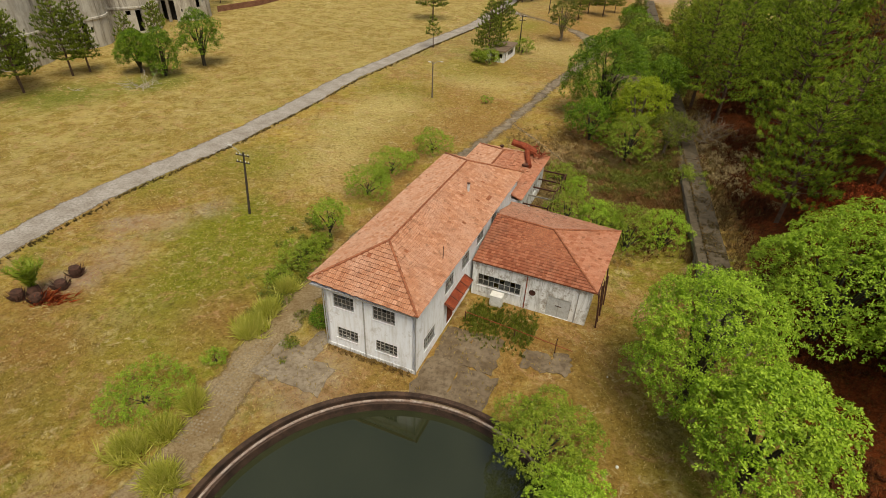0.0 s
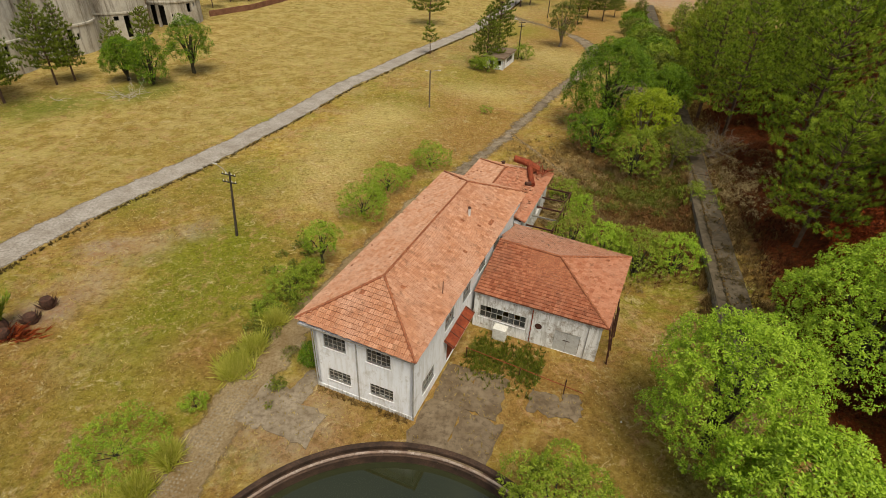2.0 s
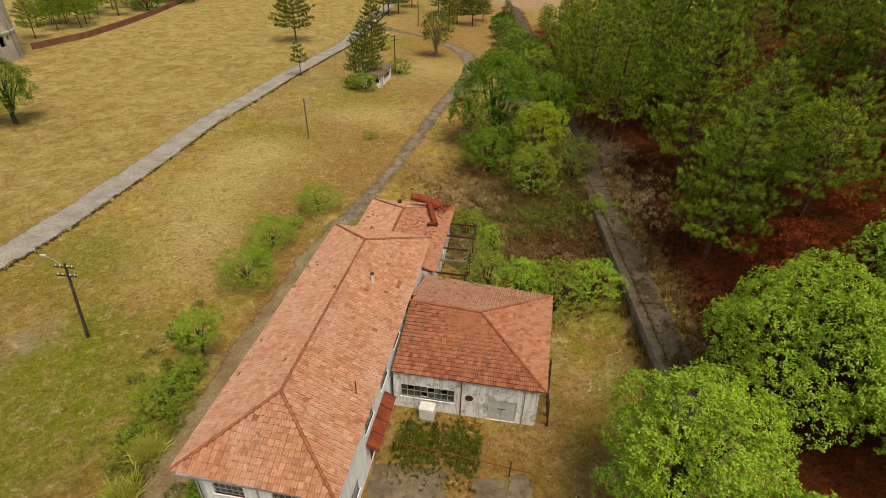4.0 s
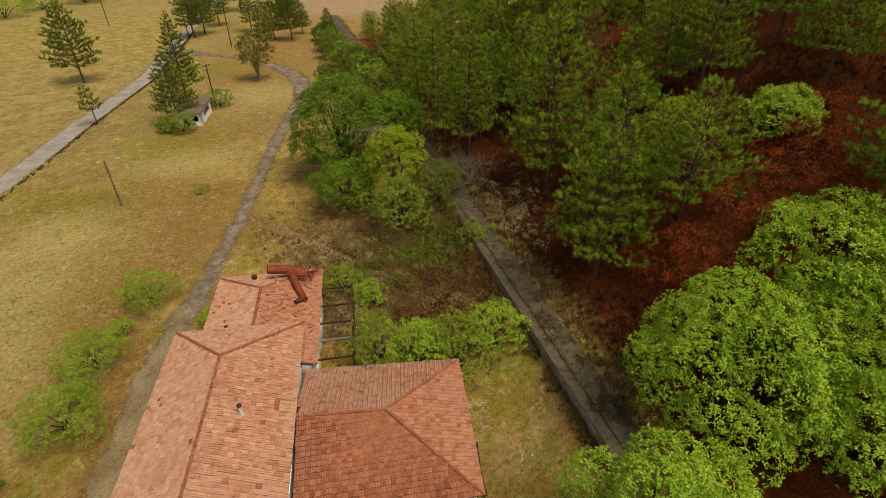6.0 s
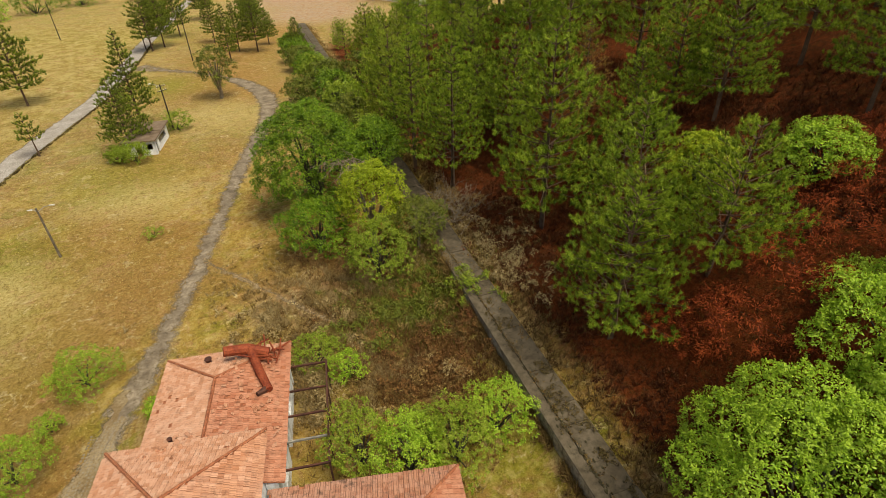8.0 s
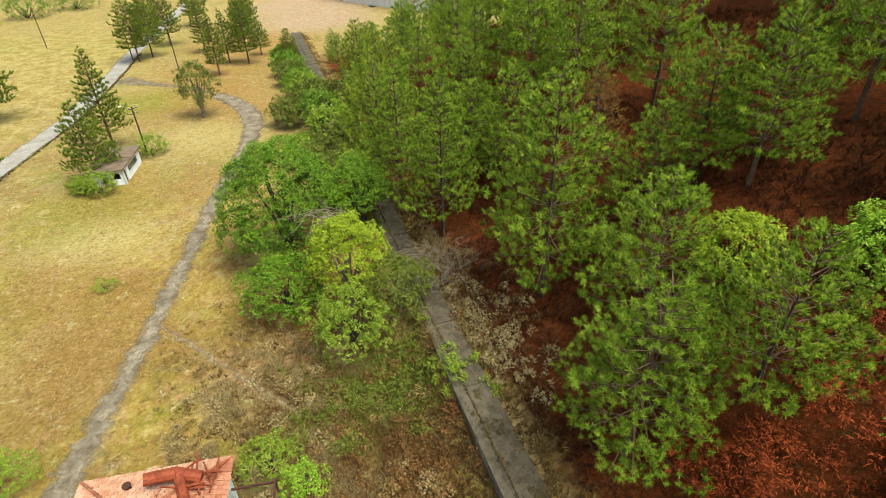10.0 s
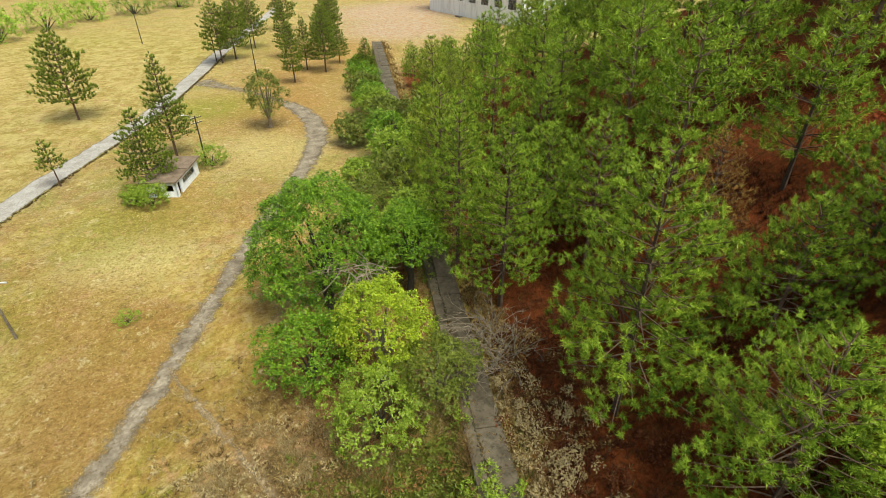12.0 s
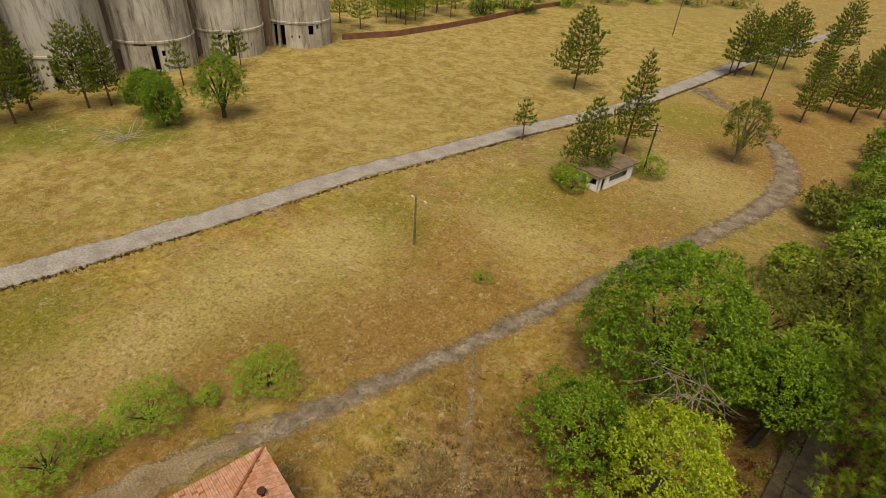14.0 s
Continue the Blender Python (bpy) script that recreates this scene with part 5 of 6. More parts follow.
# ---- far buildings, hut, poles ----
def build_silos():
    """The row of concrete silos at the far edge of the field: a plain drum over a lower storey with slots and doors."""
    spots = [(-81.5, 161.5, 8.3), (-87, 143, 8.3), (-90, 125.5, 8.3), (-92.5, 108, 8.3), (-95, 90.5, 8.3)]
    # openings of the lower storey: from and to in degrees, sill and head
    slots = [[(-95, -85, 0, 5.4), (-80, -70, 0, 5.4), (-30, -20, 3.2, 5.4), (-15, -10, 4.4, 5.4), (-60, -57.5, 2.4, 3.2), (-47.5, -45, 2.4, 3.2)],
             [(-40, -30, 0.4, 5.4), (-55, -47.5, 4.4, 5.4), (-17.5, -15, 2.4, 3.2), (-5, -2.5, 2.4, 3.2), (-95, -85, 0.4, 4.4)],
             [(-37.5, -30, 0.4, 5.4), (-25, -20, 3.2, 4.4), (-60, -42.5, 5.4, 5.8), (-90, -82.5, 0, 4.4)],
             [(-45, -35, 0, 5.4), (-25, -20, 3.2, 5.4), (-80, -72.5, 0.4, 4.4)],
             [(-40, -30, 0, 5.4), (-20, -10, 3.2, 5.4)]]
    zs = (0, 0.4, 2.4, 3.2, 4.4, 5.4, 5.8, 5.85, 6.25, 6.3, 14, 30)
    swell = (0.1, 0.1, 0.1, 0.1, 0.1, 0.1, 0.1, 0.32, 0.32, 0.05, 0, 0)
    for i, (x, y, r) in enumerate(spots):
        t = thing("silo", pose(x, y, 0), "tall weathered concrete silo with a ledge and dark openings below", "silo", "row of silos")
        seg, H = 144, zs[-1]
        void = lambda k, j: any((2.5 * (k % seg) - 360 if k % seg > 72 else 2.5 * (k % seg)) - a > -0.01 and (2.5 * (k % seg) - 360 if k % seg > 72 else 2.5 * (k % seg)) < b - 0.01 and zs[j] >= c and zs[j + 1] <= d for a, b, c, d in slots[i])
        bm = bmesh.new()
        ring = {(k, j, w): bm.verts.new(((r + swell[j] * (1 - w) - 0.45 * w) * math.cos(2 * math.pi * k / seg), (r + swell[j] * (1 - w) - 0.45 * w) * math.sin(2 * math.pi * k / seg), z)) for k in range(seg) for j, z in enumerate(zs) for w in (0, 1)}
        for k in range(seg):
            n = (k + 1) % seg
            for j in range(len(zs) - 1):
                if void(k, j):
                    continue
                bm.faces.new([ring[k, j, 0], ring[n, j, 0], ring[n, j + 1, 0], ring[k, j + 1, 0]])
                bm.faces.new([ring[n, j, 1], ring[k, j, 1], ring[k, j + 1, 1], ring[n, j + 1, 1]])
                for side, kk in ((k - 1, k), (k + 1, n)):
                    if void(side, j):
                        bm.faces.new([ring[kk, j, 0], ring[kk, j + 1, 0], ring[kk, j + 1, 1], ring[kk, j, 1]])
                for other, jj in ((j - 1, j), (j + 1, j + 1)):
                    if 0 <= other < len(zs) - 1 and void(k, other):
                        bm.faces.new([ring[k, jj, 0], ring[n, jj, 0], ring[n, jj, 1], ring[k, jj, 1]])
        bmesh.ops.recalc_face_normals(bm, faces=bm.faces)
        part("wall", bm, M_SILO, t)
        # added core, coloured near black to stand in for the unlit inside
        v, f = tube([(0, 0, 0), (0, 0, 5.6)], [r - 2.6, r - 2.6], 24)
        part("hopper_core", mesh_of("hopper_core", v, f), M_DARK, t)
        for nm, z in (("cap", H - 0.1), ("deck", 5.7)):
            bm = bmesh.new()
            bmesh.ops.create_circle(bm, cap_ends=True, radius=r - 0.47, segments=56)
            part(nm, bm, M_SILO, t, "", pose(0, 0, z))
        if i:
            px, py, _ = spots[i - 1]
            d = Vector((px - x, py - y))
            part("link_wall", bm_box(r - 0.6, d.length - r + 0.6, -1.2, -0.8, 0, H - 1), M_SOOT, t, "sooty brown stained joint between the silos", pose(0, 0, 0, 0, 0, math.degrees(math.atan2(d.y, d.x))))


def build_hut(rng):
    t = thing("small_hut", Matrix.Translation((10.45, 125.3, 0)) @ Matrix.Rotation(radians(-20.5), 4, "Z"), "small abandoned white hut with a slab roof under the pines", "hut")
    W, L, H = 4.6, 8.8, 2.5
    part("wall", wall_panel(W, H, 0.2, [(1.4, 0.0, 0.9, 2.0), (3.0, 0.9, 1.1, 1.0)]), M_WALL, t, "", pose(-W, 0, 0))
    part("wall", wall_panel(L, H, 0.2, [(0.7, 0.0, 0.9, 2.0), (2.6, 1.0, 4.6, 0.95)]), M_WALL, t, "white wall with a broad window band", pose(0, 0, 0, 0, 0, 90))
    window_unit(t, pose(0, 2.6, 1.0, 0, 0, 90), 4.6, 0.95, 5, 1, rng, 0.4)
    part("wall", wall_panel(L, H, 0.2, []), M_WALL, t, "", pose(-W, L, 0, 0, 0, -90))
    part("wall", wall_panel(W, H, 0.2, []), M_WALL, t, "", pose(0, L, 0, 0, 0, 180))
    part("roof", bm_box(-W - 0.5, 0.35, -0.5, 4.3, H, H + 0.2, bevel=0.03), M_SLABROOF, t, "reddish slab roof strewn with litter")
    part("roof", bm_box(-W - 0.5, 0.45, 4.32, L + 0.5, H + 0.1, H + 0.34, bevel=0.03), M_SLABROOF, t, "grey lichened slab roof")


def build_pole(x, y, h, lean, turn, style, label):
    t = thing("utility_pole", pose(x, y, 0, 0, 0, turn) @ pose(0, 0, 0, lean[1], lean[0], 0), label, "utility pole", "utility poles")
    mat = M_POLE if style != "light" else M_POLELIGHT
    v, f = tube([(0, 0, -0.2), (0, 0, h * 0.5), (0, 0, h)], [0.15, 0.125, 0.1], 9)
    part("pole", mesh_of("pole", v, f), mat, t)
    if style == "cross":
        for z in (h - 0.3, h - 1.1):
            arm = part("crossarm", bm_box(-0.95, 0.95, -0.2, -0.1, z - 0.06, z + 0.06, bevel=0.01), mat, t)
            for xx in (-0.8, -0.35, 0.35, 0.8):
                v, f = tube([(xx, -0.15, z + 0.06), (xx, -0.15, z + 0.22)], [0.05, 0.035], 6)
                part("insulator", mesh_of("insulator", v, f), M_WHITE, arm)
    if style in ("cross", "light"):
        arms = ((-1.9, 0.9),) if style == "cross" else ((1.7, 0.5), (-0.7, 0.15))
        for reach, rise in arms:
            v, f = tube([(0, 0, h - 0.5), (reach * 0.5, 0, h - 0.2 + rise * 0.5), (reach, 0, h - 0.3 + rise)], [0.035] * 3, 6)
            arm = part("lamp_arm", mesh_of("lamp_arm", v, f), M_FRAME, t)
            v, f = tube([(reach - 0.25, 0, h - 0.33 + rise), (reach + 0.25, 0, h - 0.32 + rise)], [0.06, 0.1], 8)
            part("lamp_head", mesh_of("lamp_head", v, f), M_WHITE, arm, "pale street lamp head")


def build_white_building():
    """The white frame building with gridded windows past the dirt yard."""
    rng = random.Random(6)
    t = thing("white_hall", pose(126.5, 223.5, 0, 0, 0, 12), "derelict white concrete hall with gridded window walls", "building")
    holes = [(4 + 8 * i, 6.5, 4.5, 6.5) for i in range(7)]
    part("wall", wall_panel(60, 22, 0.4, holes), M_HALL, t, "stained white wall", pose(0, 60, 0, 0, 0, -90))
    for x, z, w, hh in holes:
        window_unit(t, pose(0, 60 - x, z, 0, 0, -90), w, hh, 6, 8, rng, 0.5)
    part("wall", wall_panel(13.4, 22, 0.4, [(4, 6.5, 4.5, 6.5)]), M_HALL, t)
    for bay in range(5):
        x0 = 14 + bay * 7.2
        part("column", bm_box(x0 - 0.6, x0 + 0.6, -0.3, 0.6, 0, 24, bevel=0.03), M_HALL, t)
        bm = bmesh.new()
        for i in range(8):
            box(bm, x0 + 0.8 + i * 0.76, x0 + 1.05 + i * 0.76, 0, 0.35, 2, 24)
        for k in range(25):
            box(bm, x0 + 0.62, x0 + 6.58, 0.02, 0.33, 2 + k * 0.9, 2.25 + k * 0.9)
        part("window_grid", bm, M_HALL, t, "white concrete window lattice")
        part("parapet", bm_box(x0 + 0.62, x0 + 6.58, 0, 0.4, 0, 1.98), M_HALL, t)
    part("rear_wall", bm_box(0, 50, 60, 60.4, 0, 22), M_HALL, t)
    part("floor_slab", bm_box(0.5, 49, 0.7, 59.5, 0.01, 0.1), M_CONC, t)
    part("roof", bm_box(-0.3, 50, -0.5, 60.5, 24.02, 24.4), M_CONC, t)
    part("side_wall", bm_box(49.6, 50, 0.7, 59.9, 0, 24), M_HALL, t)
    t = thing("concrete_bench", pose(117, 258, 0, 0, 0, 100), "broken concrete block at the hall corner", "concrete block")
    part("top", bm_box(-1.6, 1.6, -0.8, 0.8, 1.0, 1.3, bevel=0.04), M_CONC, t)
    for x in (-1.3, 1.3):
        part("leg", bm_box(x - 0.2, x + 0.2, -0.7, 0.7, 0, 1.0), M_CONC, t)


def build_boundary_wall():
    pts = [(-74, 170), (-66, 184), (-61, 203), (-57, 224), (-52, 262), (-47, 283)]
    for a, b in zip(pts, pts[1:]):
        d = Vector(b) - Vector(a)
        w = part("boundary_wall", bm_box(0, d.length, -0.15, 0.15, 0, 1.6, bevel=0.02), M_REDEARTH, None, "", pose(*a, 0, 0, 0, math.degrees(math.atan2(d.y, d.x))))
        tagged(w, "low red brown brick boundary wall", "wall", "", "structure")


build_silos()
build_hut(RNG)
build_pole(-22.8, 52.4, 7.2, (-3, -9), -22, "cross", "dark timber pole with two crossarms and a street lamp")
build_pole(-4.4, 97.8, 6.6, (0, 0), -20, "light", "grey timber lamp post in the grass")
build_pole(14.8, 136.5, 8.5, (0, 0), 30, "cross", "timber pole behind the hut")
build_pole(29.3, 193.2, 11, (0, 0), 0, "plain", "dark leaning timber pole by the road")
build_pole(-0.9, 254, 12, (0, 0), 0, "plain", "tall dark timber pole in the far field")
build_pole(20.5, 216, 9, (0, 0), 0, "plain", "dark timber pole by the road")
build_white_building()
build_boundary_wall()


# ---- trees ----
def build_broadleaf():
    broadleaf("mango_tree", 18.6, 28.0, 4.7, 11.9, L_MANGO, 1, "dense bright green round-crowned tree beside the yard", base=1.2, n=36, count=56000, size=0.19, lump=0.38)
    broadleaf("mango_tree", 19.4, 20.6, 4.3, 10.2, L_MANGO, 2, "bright green broad tree with drooping leaves", base=1.2, n=30, count=33000, size=0.24, lump=0.34)
    broadleaf("mango_tree", 16.4, 13.0, 4.3, 7.5, L_SHRUB, 3, "feathery light green tree near the tank", base=0.8, n=24, count=25650, size=0.20, lump=0.34)
    broadleaf("mango_tree", 29.4, 32.3, 6.0, 10.4, L_MANGO, 4, "large bright green tree with dense lumpy crown", base=0.6, n=46, count=68000, size=0.19, lump=0.36)
    broadleaf("mango_tree", 38.8, 32.9, 5.8, 6.4, L_MANGO, 5, "bright green tree at the wood's edge", base=-0.6, n=34, count=42000, size=0.2, lump=0.34)
    broadleaf("mango_tree", 36.6, 28.6, 5.6, 8.2, L_MANGO, 6, "bright green tree over the dark litter", base=0.8, n=30, count=36000, size=0.2, lump=0.38)
    broadleaf("mango_tree", 33.2, 25.6, 4.6, 7.4, L_MANGO, 9, "bright green tree with crown resting near the litter", base=0.4, n=28, count=34000, size=0.2, lump=0.38)
    broadleaf("shade_tree", 25.4, 90.4, 7.0, 15.4, L_DEEP, 7, "large dark green round-crowned tree with a dead bough", base=0.6, n=46, count=70000, size=0.26, lump=0.32)
    broadleaf("shade_tree", 33.6, 88.0, 3.6, 11.0, L_DEEP, 8, "dark green tree arching over the conduit", base=4.0, n=20, count=18525, size=0.25, lump=0.36)
    broadleaf("yellowing_tree", 27.4, 77.6, 4.1, 11.2, L_YELLOW, 9, "yellow-green tree with open twiggy crown", base=3.0, n=24, count=18000, size=0.24, lump=0.3, bark=M_PALEBARK)
    broadleaf("young_tree", 25.2, 72.4, 3.9, 6.8, L_SHRUB, 10, "fresh green low spreading tree", base=1.0, n=20, count=14850, size=0.22, lump=0.36)
    broadleaf("young_tree", 30.6, 72.8, 3.6, 6.0, L_OLIVE, 11, "olive green tree with pale stems", base=1.8, n=18, count=12150, size=0.22, lump=0.34, bark=M_PALEBARK)
    broadleaf("young_tree", 21.6, 80.6, 4.4, 6.8, L_DEEP, 12, "green bushy tree at the meadow edge", base=0.6, n=24, count=17550, size=0.24, lump=0.34)
    broadleaf("young_tree", 32.5, 101, 4.2, 9, L_OLIVE, 13, "dull green tree along the conduit", base=1.2, n=16, count=12150, size=0.28)
    for i, (x, y, r, h) in enumerate([(39.5, 108, 4.0, 8), (41.5, 117, 4.2, 8), (43.5, 126, 4.2, 8), (46, 134.5, 4.4, 8), (47, 144, 4.2, 7), (48.5, 152.5, 4.0, 6.5), (49.5, 163, 4.0, 6), (36.0, 116, 3.2, 5.5), (52.0, 172, 4.0, 6), (40, 136, 3.6, 5.5), (36.2, 94.5, 3.6, 8.5), (55.5, 186, 3.4, 5), (50, 128, 4.2, 8.5)]):
        broadleaf("hedge_tree", x, y, r, h, (L_OLIVE, L_SHRUB, L_DEEP)[i % 3], 20 + i, "bushy green tree along the conduit", base=0.6, n=22, count=5200, size=0.46, group="trees along the conduit", lump=0.36)
    # by the silos
    broadleaf("field_tree", -63.2, 105.0, 3.7, 8.4, L_DEEP, 31, "green tree whose lobed crown hangs to the ground", base=1.2, n=22, count=21000, size=0.3, lump=0.34)
    broadleaf("field_tree", -57.6, 103.6, 3.6, 9.4, L_DEEP, 33, "dense green tree with a crown down to the grass", base=-0.4, n=24, count=14000, size=0.3, lump=0.36)
    broadleaf("field_tree", -53.4, 112.0, 4.4, 11.0, L_DEEP, 32, "green tree with forked trunk on the mown field", base=2.0, n=26, count=16800, size=0.3, lump=0.36)
    # far edge of the field
    far = [(-46, 278, 8, 10), (-54, 250, 7, 9), (-36, 300, 9, 10), (-62, 232, 6, 9), (-24, 318, 8, 8), (-8, 330, 9, 9), (-55, 300, 9, 14), (10, 345, 9, 9)]
    for i, (x, y, r, h) in enumerate(far):
        broadleaf("edge_tree", x, y, r, h, (L_MANGO, L_DEEP)[i % 2], 40 + i, "green tree at the far edge of the field", base=-1.0, n=16, count=5600, size=0.62, group="far field edge")
    # round the building
    B = lambda x, y: tuple((SITE @ Vector((x, y, 0)))[:2])
    for i, (lx, ly, r, h, n) in enumerate([(6.0, 26.6, 2.7, 5.4, 9500), (9.4, 25.2, 2.9, 5.6, 10000), (12.8, 25.4, 3.1, 5.4, 10500), (16.2, 27.0, 2.8, 4.8, 8500), (3.0, 37.6, 2.0, 3.4, 5000), (5.6, 35.2, 1.6, 3.0, 3500), (10.8, 27.4, 1.8, 3.6, 5000)]):
        broadleaf("shrub", *B(lx, ly), r, h, (L_SHRUB, L_MANGO)[i % 2], 60 + i, "light green shrub behind the annex", base=0.1, n=12, count=n, size=0.17, category="shrub", group="shrubs behind the annex")
    for i, (x, y, r, h, n, lab) in enumerate([(-12.4, 48.2, 2.0, 4.6, 7000, "small green tree beside the lane"), (-9.9, 58.4, 3.1, 3.2, 11000, "light green shrub along the lane"), (-7.8, 64.8, 2.9, 3.3, 10500, "light green shrub along the lane"), (-2.8, 72.4, 2.9, 3.0, 9500, "light green shrub along the lane"),
                                             (-14.2, 43.2, 2.3, 2.2, 7000, "green shrub beside the lane"), (-13.0, 45.8, 1.3, 2.0, 3000, "green shrub beside the lane"), (-10.1, 34.3, 1.05, 1.9, 3500, "dark round bush at the house corner"), (-20.8, 25.2, 2.9, 2.1, 9000, "low spreading light green shrub"), (-17.4, 29.5, 0.9, 1.1, 1500, "small light green shrub"),
                                             (-5.6, 68.6, 1.1, 1.5, 2200, "light green shrub along the lane"), (1.8, 65.6, 1.0, 1.7, 2200, "bright green bush at the wing corner"), (5.7, 96, 1.2, 1.4, 1200, "thin green bush in the grass"), (-15.5, 40.2, 1.3, 1.3, 2500, "green shrub beside the lane"), (-8.9, 61.6, 1.2, 1.6, 2500, "light green shrub along the lane")]):
        broadleaf("shrub", x, y, r, h, L_DEEP if i == 6 else L_SHRUB if i in (4, 5, 12) else (L_LANE, L_MANGO)[i == 10], 80 + i, lab, base=1.4 if i == 0 else 0.5 if "light green shrub along" in lab else 0.05, n=14, count=int(n * 1.2), size=0.145, category="shrub", lump=0.42)
    broadleaf("willowy_shrub", 7.3, 22.4, 3.4, 4.8, L_SHRUB, 95, "airy light green shrub hanging over the tank rim", base=0.3, n=20, count=19800, size=0.17, lump=0.4, category="shrub")
    broadleaf("willowy_shrub", 8.6, 18.0, 2.6, 4.0, L_MANGO, 96, "bright green shrub beside the tank rim", base=0.3, n=14, count=14400, size=0.17, lump=0.4, category="shrub")
    for i, (x, y, r, h) in enumerate([(7.0, 123.8, 2.7, 3.2), (15.6, 135.8, 2.7, 3.4), (4.8, 125.5, 2.0, 2.4)]):
        broadleaf("shrub", x, y, r, h, L_SHRUB, 100 + i, "green bush beside the small hut", base=0.05, n=10, count=3500, size=0.28, category="shrub")
    broadleaf("slender_tree", 27.2, 151.7, 4.2, 11.5, L_OLIVE, 110, "thin airy olive green tree in the grass", base=2.2, n=24, count=8000, size=0.34, lump=0.3, bark=M_PALEBARK)
    for i, (x, y, r, h) in enumerate([(40.6, 40.2, 4.2, 1.1), (44.4, 39.4, 4.4, 1.3), (47.8, 40.6, 4.0, 1.2), (36.8, 39.6, 4.0, 0.8), (51, 43.0, 3.6, 1.0), (35.8, 43.6, 3.4, 0.6), (61, 61.5, 4.6, 0.9), (65, 65, 4.4, 0.9)]):
        broadleaf("fern_thicket", x, y, r, h, L_FERN, 112 + i, "dead red-brown fern thicket on the hillside", base=-0.5, n=30, count=5000, size=0.3, category="thicket", group="fern thickets", lump=0.26, aspect=0.18)
    broadleaf("hillside_tree", 47.2, 43.6, 3.2, 3.6, L_MANGO, 119, "low bright green tree above the dead fern", base=0.2, n=18, count=12000, size=0.22, lump=0.36)
    broadleaf("hillside_tree", 43.2, 49.8, 2.6, 5.4, L_YELLOW, 127, "bright yellow-green tree between the pines", base=0.6, n=16, count=10000, size=0.22, lump=0.38)


def build_pines():
    rng = np.random.default_rng(5)
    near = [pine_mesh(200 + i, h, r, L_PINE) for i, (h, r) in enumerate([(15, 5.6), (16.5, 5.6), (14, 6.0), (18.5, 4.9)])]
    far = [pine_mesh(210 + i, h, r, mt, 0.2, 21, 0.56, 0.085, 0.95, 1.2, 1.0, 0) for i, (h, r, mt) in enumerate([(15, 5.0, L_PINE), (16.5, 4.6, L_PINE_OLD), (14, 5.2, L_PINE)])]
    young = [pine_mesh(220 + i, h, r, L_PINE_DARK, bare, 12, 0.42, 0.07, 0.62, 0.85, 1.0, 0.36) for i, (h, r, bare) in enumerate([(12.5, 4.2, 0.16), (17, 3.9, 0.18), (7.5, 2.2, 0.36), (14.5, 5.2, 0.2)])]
    LAB = "tall dark green pine on the hillside"
    src_near = [pine("pine_tree", x, y, me, LAB, turn, s, "pine plantation") for (x, y, turn, s), me in zip([(33.7, 48.2, 10, 0.98), (40.6, 63.8, 80, 1.22), (39.6, 52.4, 150, 0.92), (39.6, 79.2, 200, 1.0)], near)]
    src_far = [pine("pine_tree", x, y, me, LAB, 0, 1.0, "pine plantation") for (x, y), me in zip([(62, 80), (66, 96), (58, 104)], far)]
    taken = [(38.6, 79.0), (34.2, 47.6), (40.4, 64.2), (39.6, 52.4), (62, 80), (66, 96), (58, 104), (39.6, 33.4), (47.2, 43.6), (43.2, 49.8), (41, 40), (45, 38), (50, 40), (61, 62), (64.5, 66), (35, 40)]
    for x, y, i, s in [(38.4, 44.6, 2, 0.82), (47.4, 77.6, 0, 0.95), (57.4, 68.4, 0, 0.9), (53.0, 43.9, 1, 0.72), (39.2, 88.0, 3, 1.0), (50.8, 91, 0, 0.9), (50.5, 58.5, 0, 0.8), (47.4, 85.5, 2, 0.95), (41.2, 97.0, 1, 1.1), (44.5, 106.5, 0, 1.05), (58.5, 52, 0, 0.9), (67, 51, 1, 0.95), (64, 58.5, 0, 0.85), (72, 60, 1, 1.0), (76, 68, 0, 1.05), (75, 49, 1, 1.05), (59.5, 44.5, 2, 0.85), (82, 58, 0, 1.1), (51.5, 54.5, 0, 0.85), (46.6, 59.6, 2, 0.72)]:
        put_copy(src_near[i] if y < 92 and x < 56 else src_far[i % 3], x, y, rng.uniform(0, 360), s)
        taken.append((x, y))
    brown = pine("browned_pine", 48.6, 67.6, pine_mesh(230, 16, 4.8, L_BROWN, 0.2, 16, 0.34, 0.05, 0.62, 1.0, 0.8, 0.16), "dying pine with rust-brown needles", 40, 0.72, "pine plantation")
    taken.append((48.6, 67.6))
    put_copy(brown, 66, 60, 90, 0.75)
    count = 0
    for step in range(6000):
        x, y = rng.uniform(30, 100 if step < 2500 else 150), rng.uniform(30, 118 if step < 2500 else 225)
        u = x - along(y) - 2.5
        if u < (12 if 54 < y < 84 else 6 if y < 130 else 4) or u > 52 or (x > 92 and y > 165) or (y > 178 and x < 112) or y < 37 and u < 20 or x > 128 and y < 90:
            continue
        if any((x - a) ** 2 + (y - b) ** 2 < (6.1 + 0.012 * y) ** 2 for a, b in taken):
            continue
        taken.append((x, y))
        s = rng.uniform(0.85, 1.25)
        if y > 125 and (x - 22) / (y - 50) < 0.72:
            s = min(s, max(0.4, 1.7 * (1 - (y - 50) / 190)))
        put_copy((src_near if math.hypot(x - 22, y - 45) < 30 else src_far)[int(rng.integers(3))], x, y, rng.uniform(0, 360), s)
        count += 1
        if count > 105:
            break
